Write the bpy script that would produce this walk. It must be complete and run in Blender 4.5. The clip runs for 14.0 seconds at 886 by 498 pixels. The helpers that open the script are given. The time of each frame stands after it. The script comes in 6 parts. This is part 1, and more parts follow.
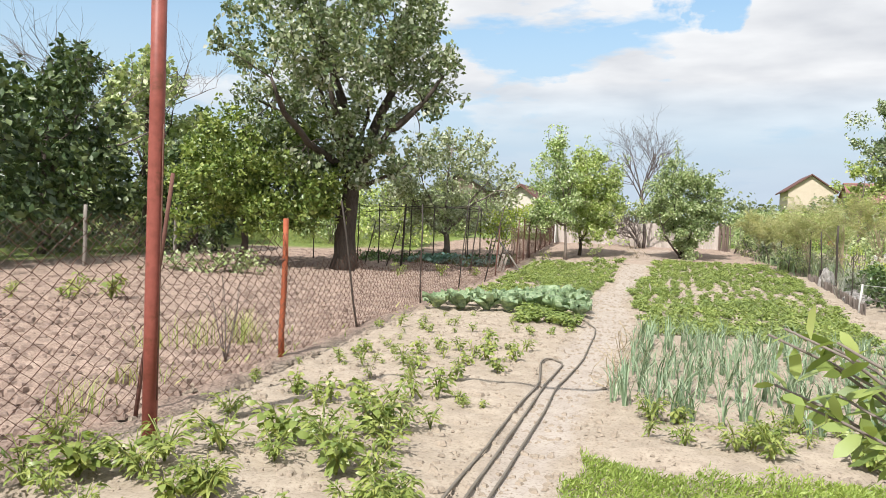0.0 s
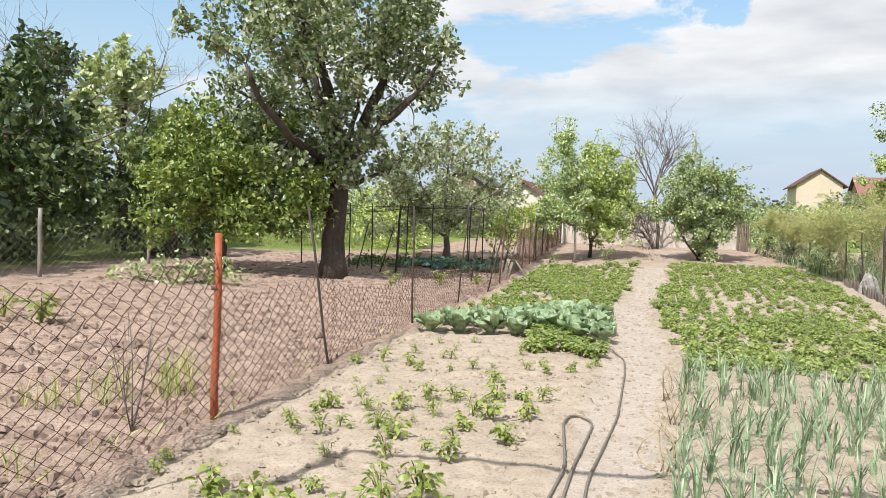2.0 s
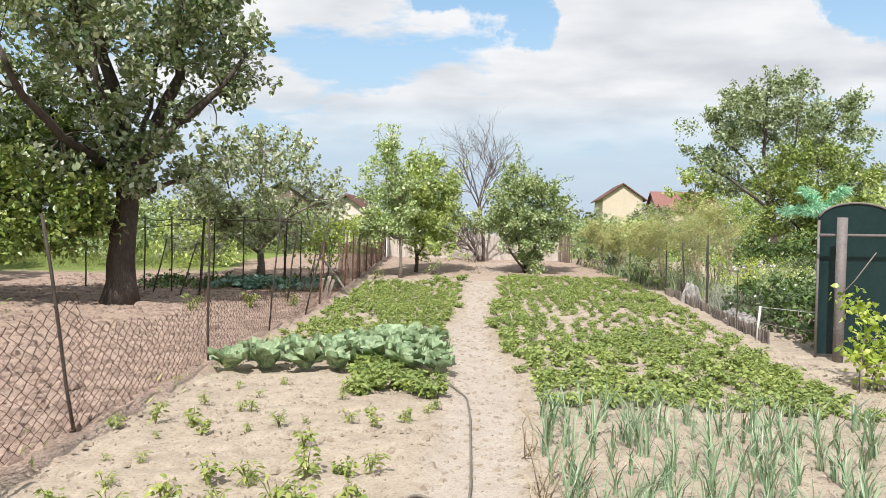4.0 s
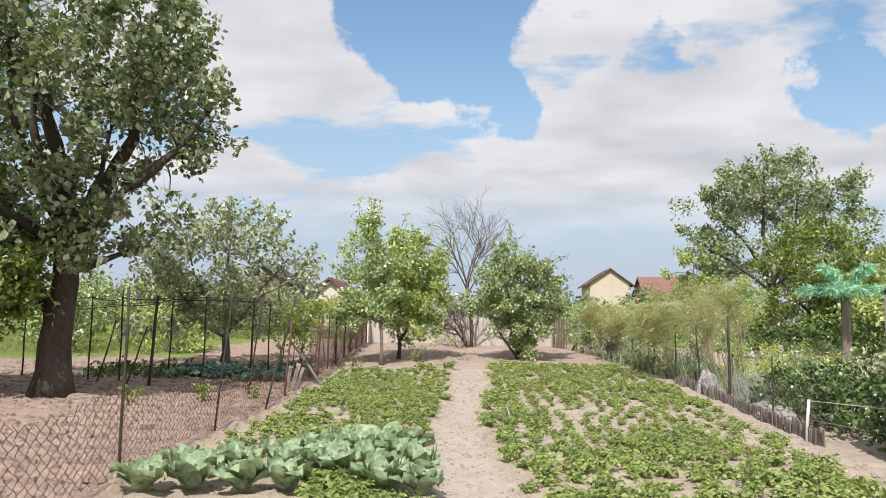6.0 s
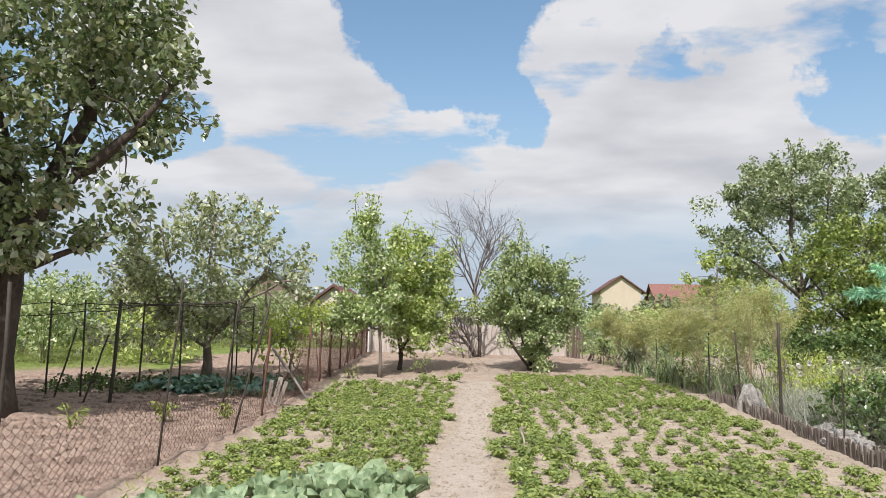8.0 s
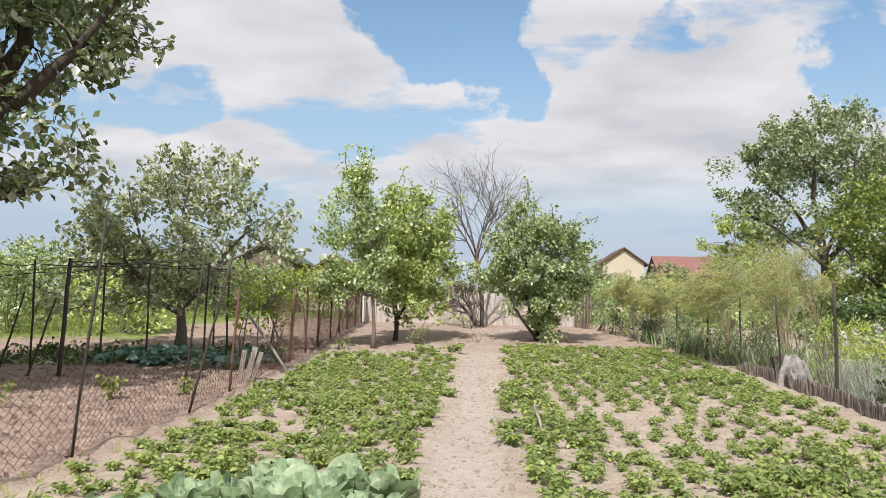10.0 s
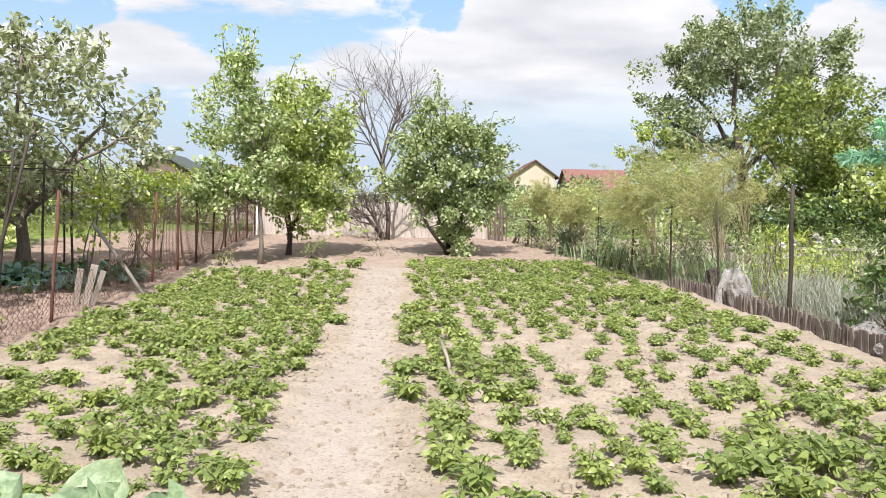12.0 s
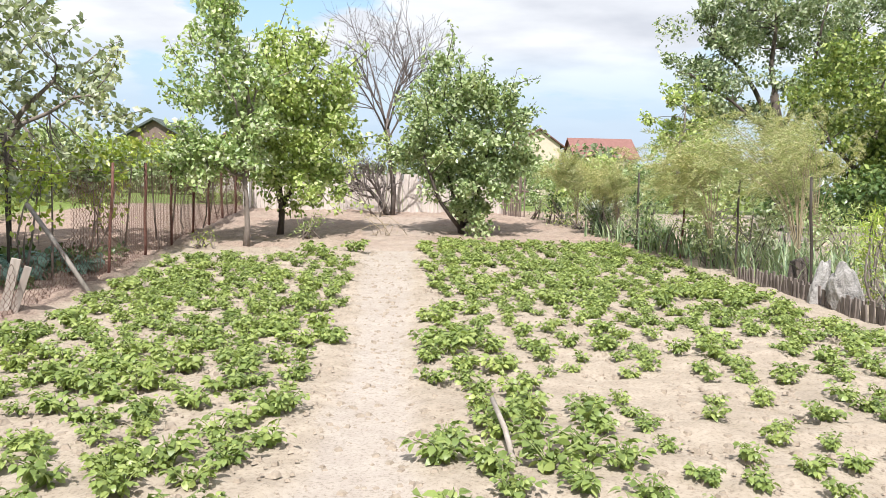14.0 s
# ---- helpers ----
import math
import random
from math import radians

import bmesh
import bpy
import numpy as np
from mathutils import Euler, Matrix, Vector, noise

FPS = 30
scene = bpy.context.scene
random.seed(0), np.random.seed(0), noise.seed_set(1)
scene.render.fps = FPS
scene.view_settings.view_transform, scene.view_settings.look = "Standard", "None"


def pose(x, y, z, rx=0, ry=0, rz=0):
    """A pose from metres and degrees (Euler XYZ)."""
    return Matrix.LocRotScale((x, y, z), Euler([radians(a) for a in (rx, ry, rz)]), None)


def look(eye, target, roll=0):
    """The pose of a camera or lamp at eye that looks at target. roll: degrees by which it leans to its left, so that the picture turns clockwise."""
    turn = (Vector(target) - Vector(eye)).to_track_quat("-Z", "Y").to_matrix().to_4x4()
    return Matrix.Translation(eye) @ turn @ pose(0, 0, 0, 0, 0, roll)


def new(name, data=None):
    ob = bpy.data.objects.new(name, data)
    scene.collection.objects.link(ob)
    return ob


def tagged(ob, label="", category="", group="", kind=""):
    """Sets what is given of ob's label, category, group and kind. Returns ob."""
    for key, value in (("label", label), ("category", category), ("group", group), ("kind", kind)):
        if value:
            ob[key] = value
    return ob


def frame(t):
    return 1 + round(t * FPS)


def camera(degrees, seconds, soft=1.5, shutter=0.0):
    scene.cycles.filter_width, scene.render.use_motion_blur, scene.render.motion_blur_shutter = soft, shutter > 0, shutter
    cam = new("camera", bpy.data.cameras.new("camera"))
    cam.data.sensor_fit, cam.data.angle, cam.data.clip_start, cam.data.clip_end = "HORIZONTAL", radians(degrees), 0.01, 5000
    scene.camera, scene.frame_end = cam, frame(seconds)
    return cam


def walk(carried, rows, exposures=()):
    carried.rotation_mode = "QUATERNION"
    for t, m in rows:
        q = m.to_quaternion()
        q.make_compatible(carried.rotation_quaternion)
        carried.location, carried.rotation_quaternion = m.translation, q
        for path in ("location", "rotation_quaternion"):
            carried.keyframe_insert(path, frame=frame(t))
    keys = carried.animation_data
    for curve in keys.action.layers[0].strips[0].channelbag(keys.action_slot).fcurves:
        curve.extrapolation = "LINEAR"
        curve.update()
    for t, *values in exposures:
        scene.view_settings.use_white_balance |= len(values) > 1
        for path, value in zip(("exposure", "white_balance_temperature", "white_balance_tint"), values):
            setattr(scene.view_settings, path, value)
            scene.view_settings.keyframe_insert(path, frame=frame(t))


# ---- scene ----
cam = camera(60.3, 14.0, soft=0.5)
METRES, EYE, TILT, LEAN, TURN = 14.9, 1.5, 0.0, 0.0, 17.5
ROWS = [
    (0.0, 0.0, 0.0, 0.0, 0.08, -2.22, -2.17),
    (0.5, -0.0016, 0.0387, -0.0019, 2.37, -2.51, -2.11),
    (1.0, 0.0002, 0.0763, 0.0007, 2.98, -2.84, -2.04),
    (1.5, 0.0082, 0.1139, 0.0064, 3.09, -2.68, -1.9),
    (2.0, 0.0077, 0.1443, 0.0093, 0.3, -2.47, -1.82),
    (2.5, 0.01, 0.1786, 0.0046, -8.42, -1.79, -1.47),
    (3.0, 0.0153, 0.2072, 0.008, -12.0, -1.64, -1.32),
    (3.5, 0.0171, 0.2375, 0.0065, -12.55, -1.36, -1.2),
    (4.0, 0.0231, 0.267, 0.0069, -12.9, -1.05, -1.2),
    (6.5, 0.065, 0.4379, -0.001, -14.04, 6.08, -1.2),
    (7.0, 0.0756, 0.4719, 0.0007, -13.78, 6.06, -1.19),
    (9.5, 0.1217, 0.6362, -0.0095, -13.22, 5.87, -1.16),
    (10.0, 0.129, 0.6681, -0.0129, -13.3, 4.07, -1.16),
    (10.5, 0.1393, 0.7051, -0.0133, -13.15, 1.52, -1.18),
    (11.0, 0.1562, 0.7437, -0.0132, -12.81, 0.09, -1.2),
    (11.5, 0.1698, 0.7787, -0.0159, -13.66, -0.9, -1.11),
    (12.0, 0.1826, 0.8077, -0.0186, -19.89, -2.31, -1.11),
    (12.5, 0.1931, 0.8472, -0.0165, -23.03, -3.08, -1.08),
    (13.0, 0.1997, 0.888, -0.0157, -22.95, -3.97, -1.24),
    (13.5, 0.2123, 0.9302, -0.0126, -22.55, -4.72, -1.22),
    (14.0, 0.2188, 0.9659, -0.0115, -19.82, -4.63, -1.26),
]
walk(cam, [(t, pose(0, 0, EYE, TILT, LEAN, TURN) @ pose(METRES * x, METRES * y, METRES * z, 90 + pitch, roll, yaw)) for t, x, y, z, yaw, pitch, roll in ROWS],
     exposures=[(0.0, 0.46, 6400, 10), (4.0, 0.42, 6400, 10), (6.3, 0.23, 6400, 13), (9.5, 0.17, 6400, 12), (10.5, 0.31, 6450, 14), (11.5, 0.47, 6450, 14), (12.0, 0.53, 6400, 13), (14.0, 0.62, 6250, 11)])
# ---- world, sun ----
SUN_EL, SUN_AZ = 50.0, 190.0
world = bpy.data.worlds.new("sky")
scene.world = world
world.use_nodes = True


def wire_sky():
    nt = world.node_tree
    nt.nodes.clear()
    N, L = nt.nodes.new, nt.links.new
    out, bg = N("ShaderNodeOutputWorld"), N("ShaderNodeBackground")
    sky = N("ShaderNodeTexSky")
    sky.sky_type, sky.sun_disc = "NISHITA", False
    sky.sun_elevation, sky.sun_rotation = radians(SUN_EL), radians(SUN_AZ)
    sky.air_density, sky.dust_density, sky.ozone_density = 1.1, 1.6, 1.5
    co, sep = N("ShaderNodeTexCoord"), N("ShaderNodeSeparateXYZ")
    L(co.outputs["Generated"], sep.inputs[0])

    def math_node(op, a, b):
        n = N("ShaderNodeMath")
        n.operation = op
        for i, v in enumerate((a, b)):
            if isinstance(v, (int, float)):
                n.inputs[i].default_value = v
            else:
                L(v, n.inputs[i])
        return n.outputs[0]

    rise = math_node("MAXIMUM", sep.outputs[2], 0.0)
    deep = math_node("ADD", rise, 0.16)
    flat = N("ShaderNodeCombineXYZ")
    L(math_node("DIVIDE", sep.outputs[0], deep), flat.inputs[0])
    L(math_node("DIVIDE", sep.outputs[1], deep), flat.inputs[1])
    shift = N("ShaderNodeMapping")
    shift.inputs["Location"].default_value = (3.35, 1.9, 0.4)
    shift.inputs["Scale"].default_value = (0.8, 1.0, 1.0)
    L(flat.outputs[0], shift.inputs[0])
    puff = N("ShaderNodeTexNoise")
    puff.inputs["Scale"].default_value, puff.inputs["Detail"].default_value = 1.5, 8.0
    puff.inputs["Roughness"].default_value = 0.55
    L(shift.outputs[0], puff.inputs["Vector"])
    # clear gaps between the clouds: azimuth, elevation, inner and outer half-width, depth
    amount = puff.outputs["Fac"]
    fray = N("ShaderNodeTexNoise")
    fray.inputs["Scale"].default_value, fray.inputs["Detail"].default_value, fray.inputs["Roughness"].default_value = 6.0, 6.0, 0.6
    L(co.outputs["Generated"], fray.inputs["Vector"])
    ragged = N("ShaderNodeVectorMath")
    ragged.operation = "MULTIPLY_ADD"
    L(fray.outputs["Color"], ragged.inputs[0])
    ragged.inputs[1].default_value = (0.28, 0.28, 0.2)
    L(co.outputs["Generated"], ragged.inputs[2])
    centred = N("ShaderNodeVectorMath")
    centred.operation = "SUBTRACT"
    L(ragged.outputs[0], centred.inputs[0])
    centred.inputs[1].default_value = (0.14, 0.14, 0.1)
    straight = N("ShaderNodeVectorMath")
    straight.operation = "NORMALIZE"
    L(centred.outputs[0], straight.inputs[0])
    for a, e, inner, outer, depth in ((-3.8, 25.0, 1.0, 8.2, 0.26), (-2.6, 19.8, 0.0, 5.0, 0.2), (0.8, 16.8, 0.0, 2.6, 0.14), (10.5, 19.8, 0.0, 3.0, 0.09), (14.6, 18.4, 0.0, 3.2, 0.1),
                                      (24.5, 14.5, 0.0, 4.5, 0.2), (-24.5, 15.0, 0.5, 4.5, 0.13), (-12.0, 10.8, 0.0, 3.6, 0.07), (-16.5, 7.5, 0.0, 4.5, 0.08), (-47.0, 15.0, 5.0, 22.0, 0.22)):
        dot = N("ShaderNodeVectorMath")
        dot.operation = "DOT_PRODUCT"
        L(straight.outputs[0], dot.inputs[0])
        dot.inputs[1].default_value = (math.sin(radians(a)) * math.cos(radians(e)), math.cos(radians(a)) * math.cos(radians(e)), math.sin(radians(e)))
        near = N("ShaderNodeMapRange")
        near.interpolation_type = "SMOOTHSTEP"
        near.inputs["From Min"].default_value, near.inputs["From Max"].default_value = math.cos(radians(outer)), math.cos(radians(inner))
        near.inputs["To Max"].default_value = depth
        L(dot.outputs["Value"], near.inputs[0])
        amount = math_node("SUBTRACT", amount, near.outputs[0])
    cover = N("ShaderNodeValToRGB")
    cover.color_ramp.elements[0].position, cover.color_ramp.elements[1].position = 0.385, 0.445
    L(amount, cover.inputs[0])
    low = N("ShaderNodeMapRange")
    low.inputs["From Min"].default_value, low.inputs["From Max"].default_value = 0.1, 0.18
    low.inputs["To Min"].default_value = 0.1
    L(rise, low.inputs[0])
    body = N("ShaderNodeTexNoise")
    body.inputs["Scale"].default_value, body.inputs["Detail"].default_value = 2.6, 5.0
    L(shift.outputs[0], body.inputs["Vector"])
    tone = N("ShaderNodeValToRGB")
    tone.color_ramp.elements[0].position, tone.color_ramp.elements[1].position = 0.3, 0.62
    tone.color_ramp.elements[0].color = (4.9, 5.05, 5.35, 1)
    tone.color_ramp.elements[1].color = (6.9, 6.95, 7.0, 1)
    L(body.outputs["Fac"], tone.inputs[0])
    mix = N("ShaderNodeMix")
    mix.data_type = "RGBA"
    L(math_node("MULTIPLY", cover.outputs[0], low.outputs[0]), mix.inputs["Factor"])
    clear = N("ShaderNodeMix")
    clear.data_type, clear.blend_type = "RGBA", "MULTIPLY"
    clear.inputs["Factor"].default_value = 1.0
    clear.inputs["B"].default_value = (1.32, 1.46, 1.4, 1)
    L(sky.outputs[0], clear.inputs["A"])
    haze = N("ShaderNodeMapRange")
    haze.interpolation_type = "SMOOTHSTEP"
    haze.inputs["From Min"].default_value, haze.inputs["From Max"].default_value = 0.02, 0.36
    L(rise, haze.inputs[0])
    veil = N("ShaderNodeMix")
    veil.data_type = "RGBA"
    veil.inputs["A"].default_value = (4.2, 5.0, 5.95, 1)
    L(haze.outputs[0], veil.inputs["Factor"])
    L(clear.outputs["Result"], veil.inputs["B"])
    L(veil.outputs["Result"], mix.inputs["A"])
    L(tone.outputs[0], mix.inputs["B"])
    L(mix.outputs["Result"], bg.inputs[0])
    bg.inputs[1].default_value = 0.1
    L(bg.outputs[0], out.inputs[0])


wire_sky()
sun = new("sun", bpy.data.lights.new("sun", "SUN"))
sun.data.energy, sun.data.angle, sun.data.color = 4.6, radians(0.6), (1.0, 0.965, 0.915)
az, el = radians(SUN_AZ), radians(SUN_EL)
sun.matrix_world = look((40 * math.sin(az), 40 * math.cos(az), 50), (0, 0, 50 - 40 * math.tan(el)))

# ---- materials ----


def surface(name, rough=0.8, metal=0.0, spec=0.3):
    m = bpy.data.materials.new(name)
    m.use_nodes = True
    b = m.node_tree.nodes["Principled BSDF"]
    b.inputs["Roughness"].default_value, b.inputs["Metallic"].default_value = rough, metal
    b.inputs["Specular IOR Level"].default_value = spec
    return m, m.node_tree, b


def noise_node(nt, scale, detail=4.0, rough=0.55, stretch=None):
    n = nt.nodes.new("ShaderNodeTexNoise")
    n.inputs["Scale"].default_value, n.inputs["Detail"].default_value = scale, detail
    n.inputs["Roughness"].default_value = rough
    co = nt.nodes.new("ShaderNodeTexCoord")
    if stretch:
        mp = nt.nodes.new("ShaderNodeMapping")
        mp.inputs["Scale"].default_value = stretch
        nt.links.new(co.outputs["Object"], mp.inputs[0])
        nt.links.new(mp.outputs[0], n.inputs["Vector"])
    else:
        nt.links.new(co.outputs["Object"], n.inputs["Vector"])
    return n.outputs["Fac"]


def ramp(nt, fac, stops):
    n = nt.nodes.new("ShaderNodeValToRGB")
    els = n.color_ramp.elements
    while len(els) < len(stops):
        els.new(0.5)
    for e, (p, c) in zip(els, stops):
        e.position, e.color = p, (*c, 1)
    nt.links.new(fac, n.inputs[0])
    return n.outputs[0]


def blend(nt, fac, a, b, kind="MIX"):
    n = nt.nodes.new("ShaderNodeMix")
    n.data_type, n.blend_type = "RGBA", kind
    for key, v in (("Factor", fac), ("A", a), ("B", b)):
        if isinstance(v, (int, float)):
            n.inputs[key].default_value = v
        elif isinstance(v, tuple):
            n.inputs[key].default_value = (*v, 1)
        else:
            nt.links.new(v, n.inputs[key])
    return n.outputs["Result"]


def bumped(nt, b, fac, strength, distance):
    n = nt.nodes.new("ShaderNodeBump")
    n.inputs["Strength"].default_value, n.inputs["Distance"].default_value = strength, distance
    nt.links.new(fac, n.inputs["Height"])
    nt.links.new(n.outputs[0], b.inputs["Normal"])


def worn(name, dark, light, scale=6.0, rough=0.8, metal=0.0, stretch=None, bump=0.4, dist=0.004, spots=None):
    """A surface in two tones at two scales, with relief and, if given, spots of a third tone."""
    m, nt, b = surface(name, rough, metal)
    broad, fine = noise_node(nt, scale, 5, 0.6, stretch), noise_node(nt, scale * 7, 4, 0.6, stretch)
    col = ramp(nt, broad, [(0.32, dark), (0.68, light)])
    col = blend(nt, 0.45, col, ramp(nt, fine, [(0.3, tuple(0.75 * c for c in dark)), (0.7, light)]))
    info = nt.nodes.new("ShaderNodeObjectInfo")
    col = blend(nt, 0.5, col, ramp(nt, info.outputs["Random"], [(0.0, (0.62, 0.6, 0.6)), (1.0, (1.0, 1.0, 1.0))]), "MULTIPLY")
    if spots:
        col = blend(nt, ramp(nt, noise_node(nt, scale * 1.7, 6, 0.7), [(0.55, (0, 0, 0)), (0.64, (1, 1, 1))]), col, spots)
    nt.links.new(col, b.inputs["Base Color"])
    bumped(nt, b, fine, bump, dist)
    return m


def leafy(name, tones, gloss=0.45, through_light=0.35, veins=0.0):
    """Leaves: a tone for each leaf, a slow change over the plant, and light that passes through."""
    m, nt, b = surface(name, gloss - 0.06, 0.0, 0.5)
    geo = nt.nodes.new("ShaderNodeNewGeometry")
    n = len(tones)
    col = ramp(nt, geo.outputs["Random Per Island"], [(i / max(1, n - 1), c) for i, c in enumerate(tones)])
    col = blend(nt, 0.6, col, ramp(nt, noise_node(nt, 1.1, 3), [(0.3, (0.62, 0.68, 0.62)), (0.7, (1.15, 1.12, 1.0))]), "MULTIPLY")
    info = nt.nodes.new("ShaderNodeObjectInfo")
    col = blend(nt, 0.5, col, ramp(nt, info.outputs["Random"], [(0.0, (0.78, 0.85, 0.75)), (1.0, (1.15, 1.1, 1.0))]), "MULTIPLY")
    if veins:
        ribs = noise_node(nt, 16, 3, 0.6)
        col = blend(nt, veins, col, ramp(nt, ribs, [(0.36, (0.62, 0.7, 0.66)), (0.5, (1.0, 1.0, 1.0)), (0.6, (1.3, 1.22, 1.25))]), "MULTIPLY")
        bumped(nt, b, ribs, 0.7, 0.02)
    nt.links.new(col, b.inputs["Base Color"])
    lit = nt.nodes.new("ShaderNodeBsdfTranslucent")
    nt.links.new(blend(nt, 1.0, col, (1.0, 1.05, 0.55), "MULTIPLY"), lit.inputs[0])
    mix = nt.nodes.new("ShaderNodeMixShader")
    mix.inputs[0].default_value = through_light
    nt.links.new(b.outputs[0], mix.inputs[1])
    nt.links.new(lit.outputs[0], mix.inputs[2])
    nt.links.new(mix.outputs[0], nt.nodes["Material Output"].inputs[0])
    return m


def soil_material():
    m, nt, b = surface("soil", 0.95, 0.0, 0.15)

    def zone(name):
        a = nt.nodes.new("ShaderNodeAttribute")
        a.attribute_name = name
        return a.outputs["Fac"]

    broad, mid, fine = noise_node(nt, 0.9, 5), noise_node(nt, 7, 6, 0.65), noise_node(nt, 45, 4, 0.7)
    sand = ramp(nt, broad, [(0.3, (0.315, 0.258, 0.2)), (0.7, (0.4, 0.335, 0.265))])
    sand = blend(nt, 0.5, sand, ramp(nt, mid, [(0.3, (0.255, 0.205, 0.155)), (0.65, (0.445, 0.375, 0.298))]))
    plot = ramp(nt, mid, [(0.3, (0.18, 0.13, 0.1)), (0.55, (0.31, 0.228, 0.18)), (0.72, (0.42, 0.328, 0.27))])
    plot = blend(nt, 0.4, plot, ramp(nt, fine, [(0.35, (0.18, 0.12, 0.09)), (0.65, (0.46, 0.36, 0.295))]))
    trod = ramp(nt, broad, [(0.3, (0.35, 0.297, 0.253)), (0.7, (0.42, 0.367, 0.322))])
    trod = blend(nt, 0.35, trod, ramp(nt, mid, [(0.35, (0.30, 0.245, 0.195)), (0.6, (0.44, 0.38, 0.315))]))
    turf = ramp(nt, mid, [(0.3, (0.10, 0.14, 0.035)), (0.7, (0.22, 0.27, 0.08))])
    col = blend(nt, zone("left_plot"), sand, plot)
    # darker soil tone that paints in the shadow line across the plot
    col = blend(nt, zone("shade_line"), col, ramp(nt, mid, [(0.3, (0.10, 0.07, 0.055)), (0.7, (0.17, 0.12, 0.095))]))
    col = blend(nt, zone("path"), col, trod)
    col = blend(nt, zone("turf"), col, turf)
    speck = ramp(nt, fine, [(0.36, (0.62, 0.59, 0.56)), (0.47, (0.98, 0.98, 0.98)), (0.66, (1.08, 1.08, 1.07))])
    col = blend(nt, 0.8, col, speck, "MULTIPLY")
    nt.links.new(col, b.inputs["Base Color"])
    bumped(nt, b, blend(nt, 0.5, mid, fine), 0.5, 0.02)
    return m


SOIL = soil_material()
RED_PAINT = worn("red_oxide_paint", (0.23, 0.062, 0.045), (0.34, 0.10, 0.075), 3, 0.5, 0.0, None, 0.2, 0.002, (0.15, 0.05, 0.03))
RED_RUST = worn("orange_red_paint", (0.30, 0.07, 0.03), (0.45, 0.13, 0.06), 9, 0.7, 0.0, None, 0.4, 0.002, (0.16, 0.06, 0.03))
RUST = worn("rusty_wire", (0.085, 0.042, 0.03), (0.19, 0.105, 0.075), 12, 0.85)
RUST_NET = worn("rusty_net", (0.15, 0.085, 0.065), (0.30, 0.18, 0.14), 12, 0.85)
DARK_STEEL = worn("dark_steel", (0.035, 0.03, 0.026), (0.09, 0.07, 0.055), 9, 0.7)
RUST_POST = worn("rusty_post", (0.10, 0.045, 0.035), (0.21, 0.10, 0.075), 9, 0.8)
GREY_WIRE = worn("grey_wire", (0.22, 0.20, 0.18), (0.38, 0.35, 0.31), 12, 0.6)
GREY_POST = worn("weathered_post", (0.20, 0.175, 0.15), (0.38, 0.34, 0.30), 5, 0.9, 0, (1, 1, 0.2))
PALE_WOOD = worn("pale_wood", (0.28, 0.235, 0.195), (0.46, 0.40, 0.35), 5, 0.9, 0, (1, 1, 0.15))
FENCE_WOOD = worn("fence_boards", (0.46, 0.39, 0.35), (0.62, 0.55, 0.50), 5, 0.85, 0, (1, 1, 0.15))
DARK_WOOD = worn("dark_boards", (0.14, 0.10, 0.085), (0.28, 0.21, 0.175), 5, 0.9, 0, (1, 1, 0.2))
EDGE_WOOD = worn("edging_slats", (0.13, 0.105, 0.09), (0.30, 0.25, 0.22), 9, 0.9, 0, (1, 1, 0.2))
WHITE_PAINT = worn("white_paint", (0.62, 0.60, 0.56), (0.82, 0.80, 0.77), 8, 0.6)
BARK = worn("bark", (0.05, 0.04, 0.033), (0.15, 0.12, 0.10), 5, 0.95, 0, (1, 1, 0.3), 1.0, 0.03)
BARK_PALE = worn("pale_bark", (0.14, 0.11, 0.09), (0.30, 0.255, 0.22), 6, 0.9, 0, (1, 1, 0.3), 0.8, 0.01)
TWIG = worn("bare_twigs", (0.10, 0.08, 0.07), (0.24, 0.20, 0.18), 7, 0.9)
HOSE = worn("hose_rubber", (0.13, 0.11, 0.085), (0.24, 0.205, 0.165), 14, 0.6)
ROCK = worn("grey_rock", (0.24, 0.225, 0.21), (0.50, 0.47, 0.44), 5, 0.9, 0, None, 1.0, 0.02, (0.14, 0.13, 0.125))
GREEN_SHEET = worn("dark_green_sheet", (0.007, 0.022, 0.022), (0.014, 0.036, 0.034), 2, 0.35)
PIPE_GREY = worn("grey_brown_pipe", (0.13, 0.11, 0.105), (0.22, 0.19, 0.18), 4, 0.6)
CREAM = worn("cream_render", (0.58, 0.48, 0.37), (0.70, 0.60, 0.48), 0.8, 0.9)
WHITE_WALL = worn("pale_wall", (0.62, 0.54, 0.47), (0.76, 0.68, 0.60), 0.8, 0.9)
ROOF_BROWN = worn("brown_roof", (0.10, 0.05, 0.045), (0.19, 0.095, 0.08), 2, 0.8)
ROOF_RED = worn("red_roof", (0.21, 0.10, 0.085), (0.31, 0.16, 0.135), 2, 0.8)
GREEN_ROOF = worn("grey_green_roof", (0.07, 0.085, 0.075), (0.13, 0.15, 0.135), 2, 0.8)
BRICK = worn("orange_brick", (0.42, 0.13, 0.06), (0.58, 0.22, 0.11), 3, 0.9)
GLASS = worn("window_dark", (0.03, 0.035, 0.04), (0.06, 0.07, 0.08), 2, 0.15)
STRAW = worn("dry_stalks", (0.30, 0.23, 0.14), (0.52, 0.43, 0.29), 9, 0.9)
PETAL = worn("white_petals", (0.72, 0.70, 0.62), (0.85, 0.83, 0.76), 20, 0.7)
CLOD = worn("plot_clods", (0.16, 0.113, 0.09), (0.40, 0.30, 0.245), 9, 0.95)
CRUMB = worn("sand_clods", (0.26, 0.21, 0.16), (0.42, 0.35, 0.275), 9, 0.95)
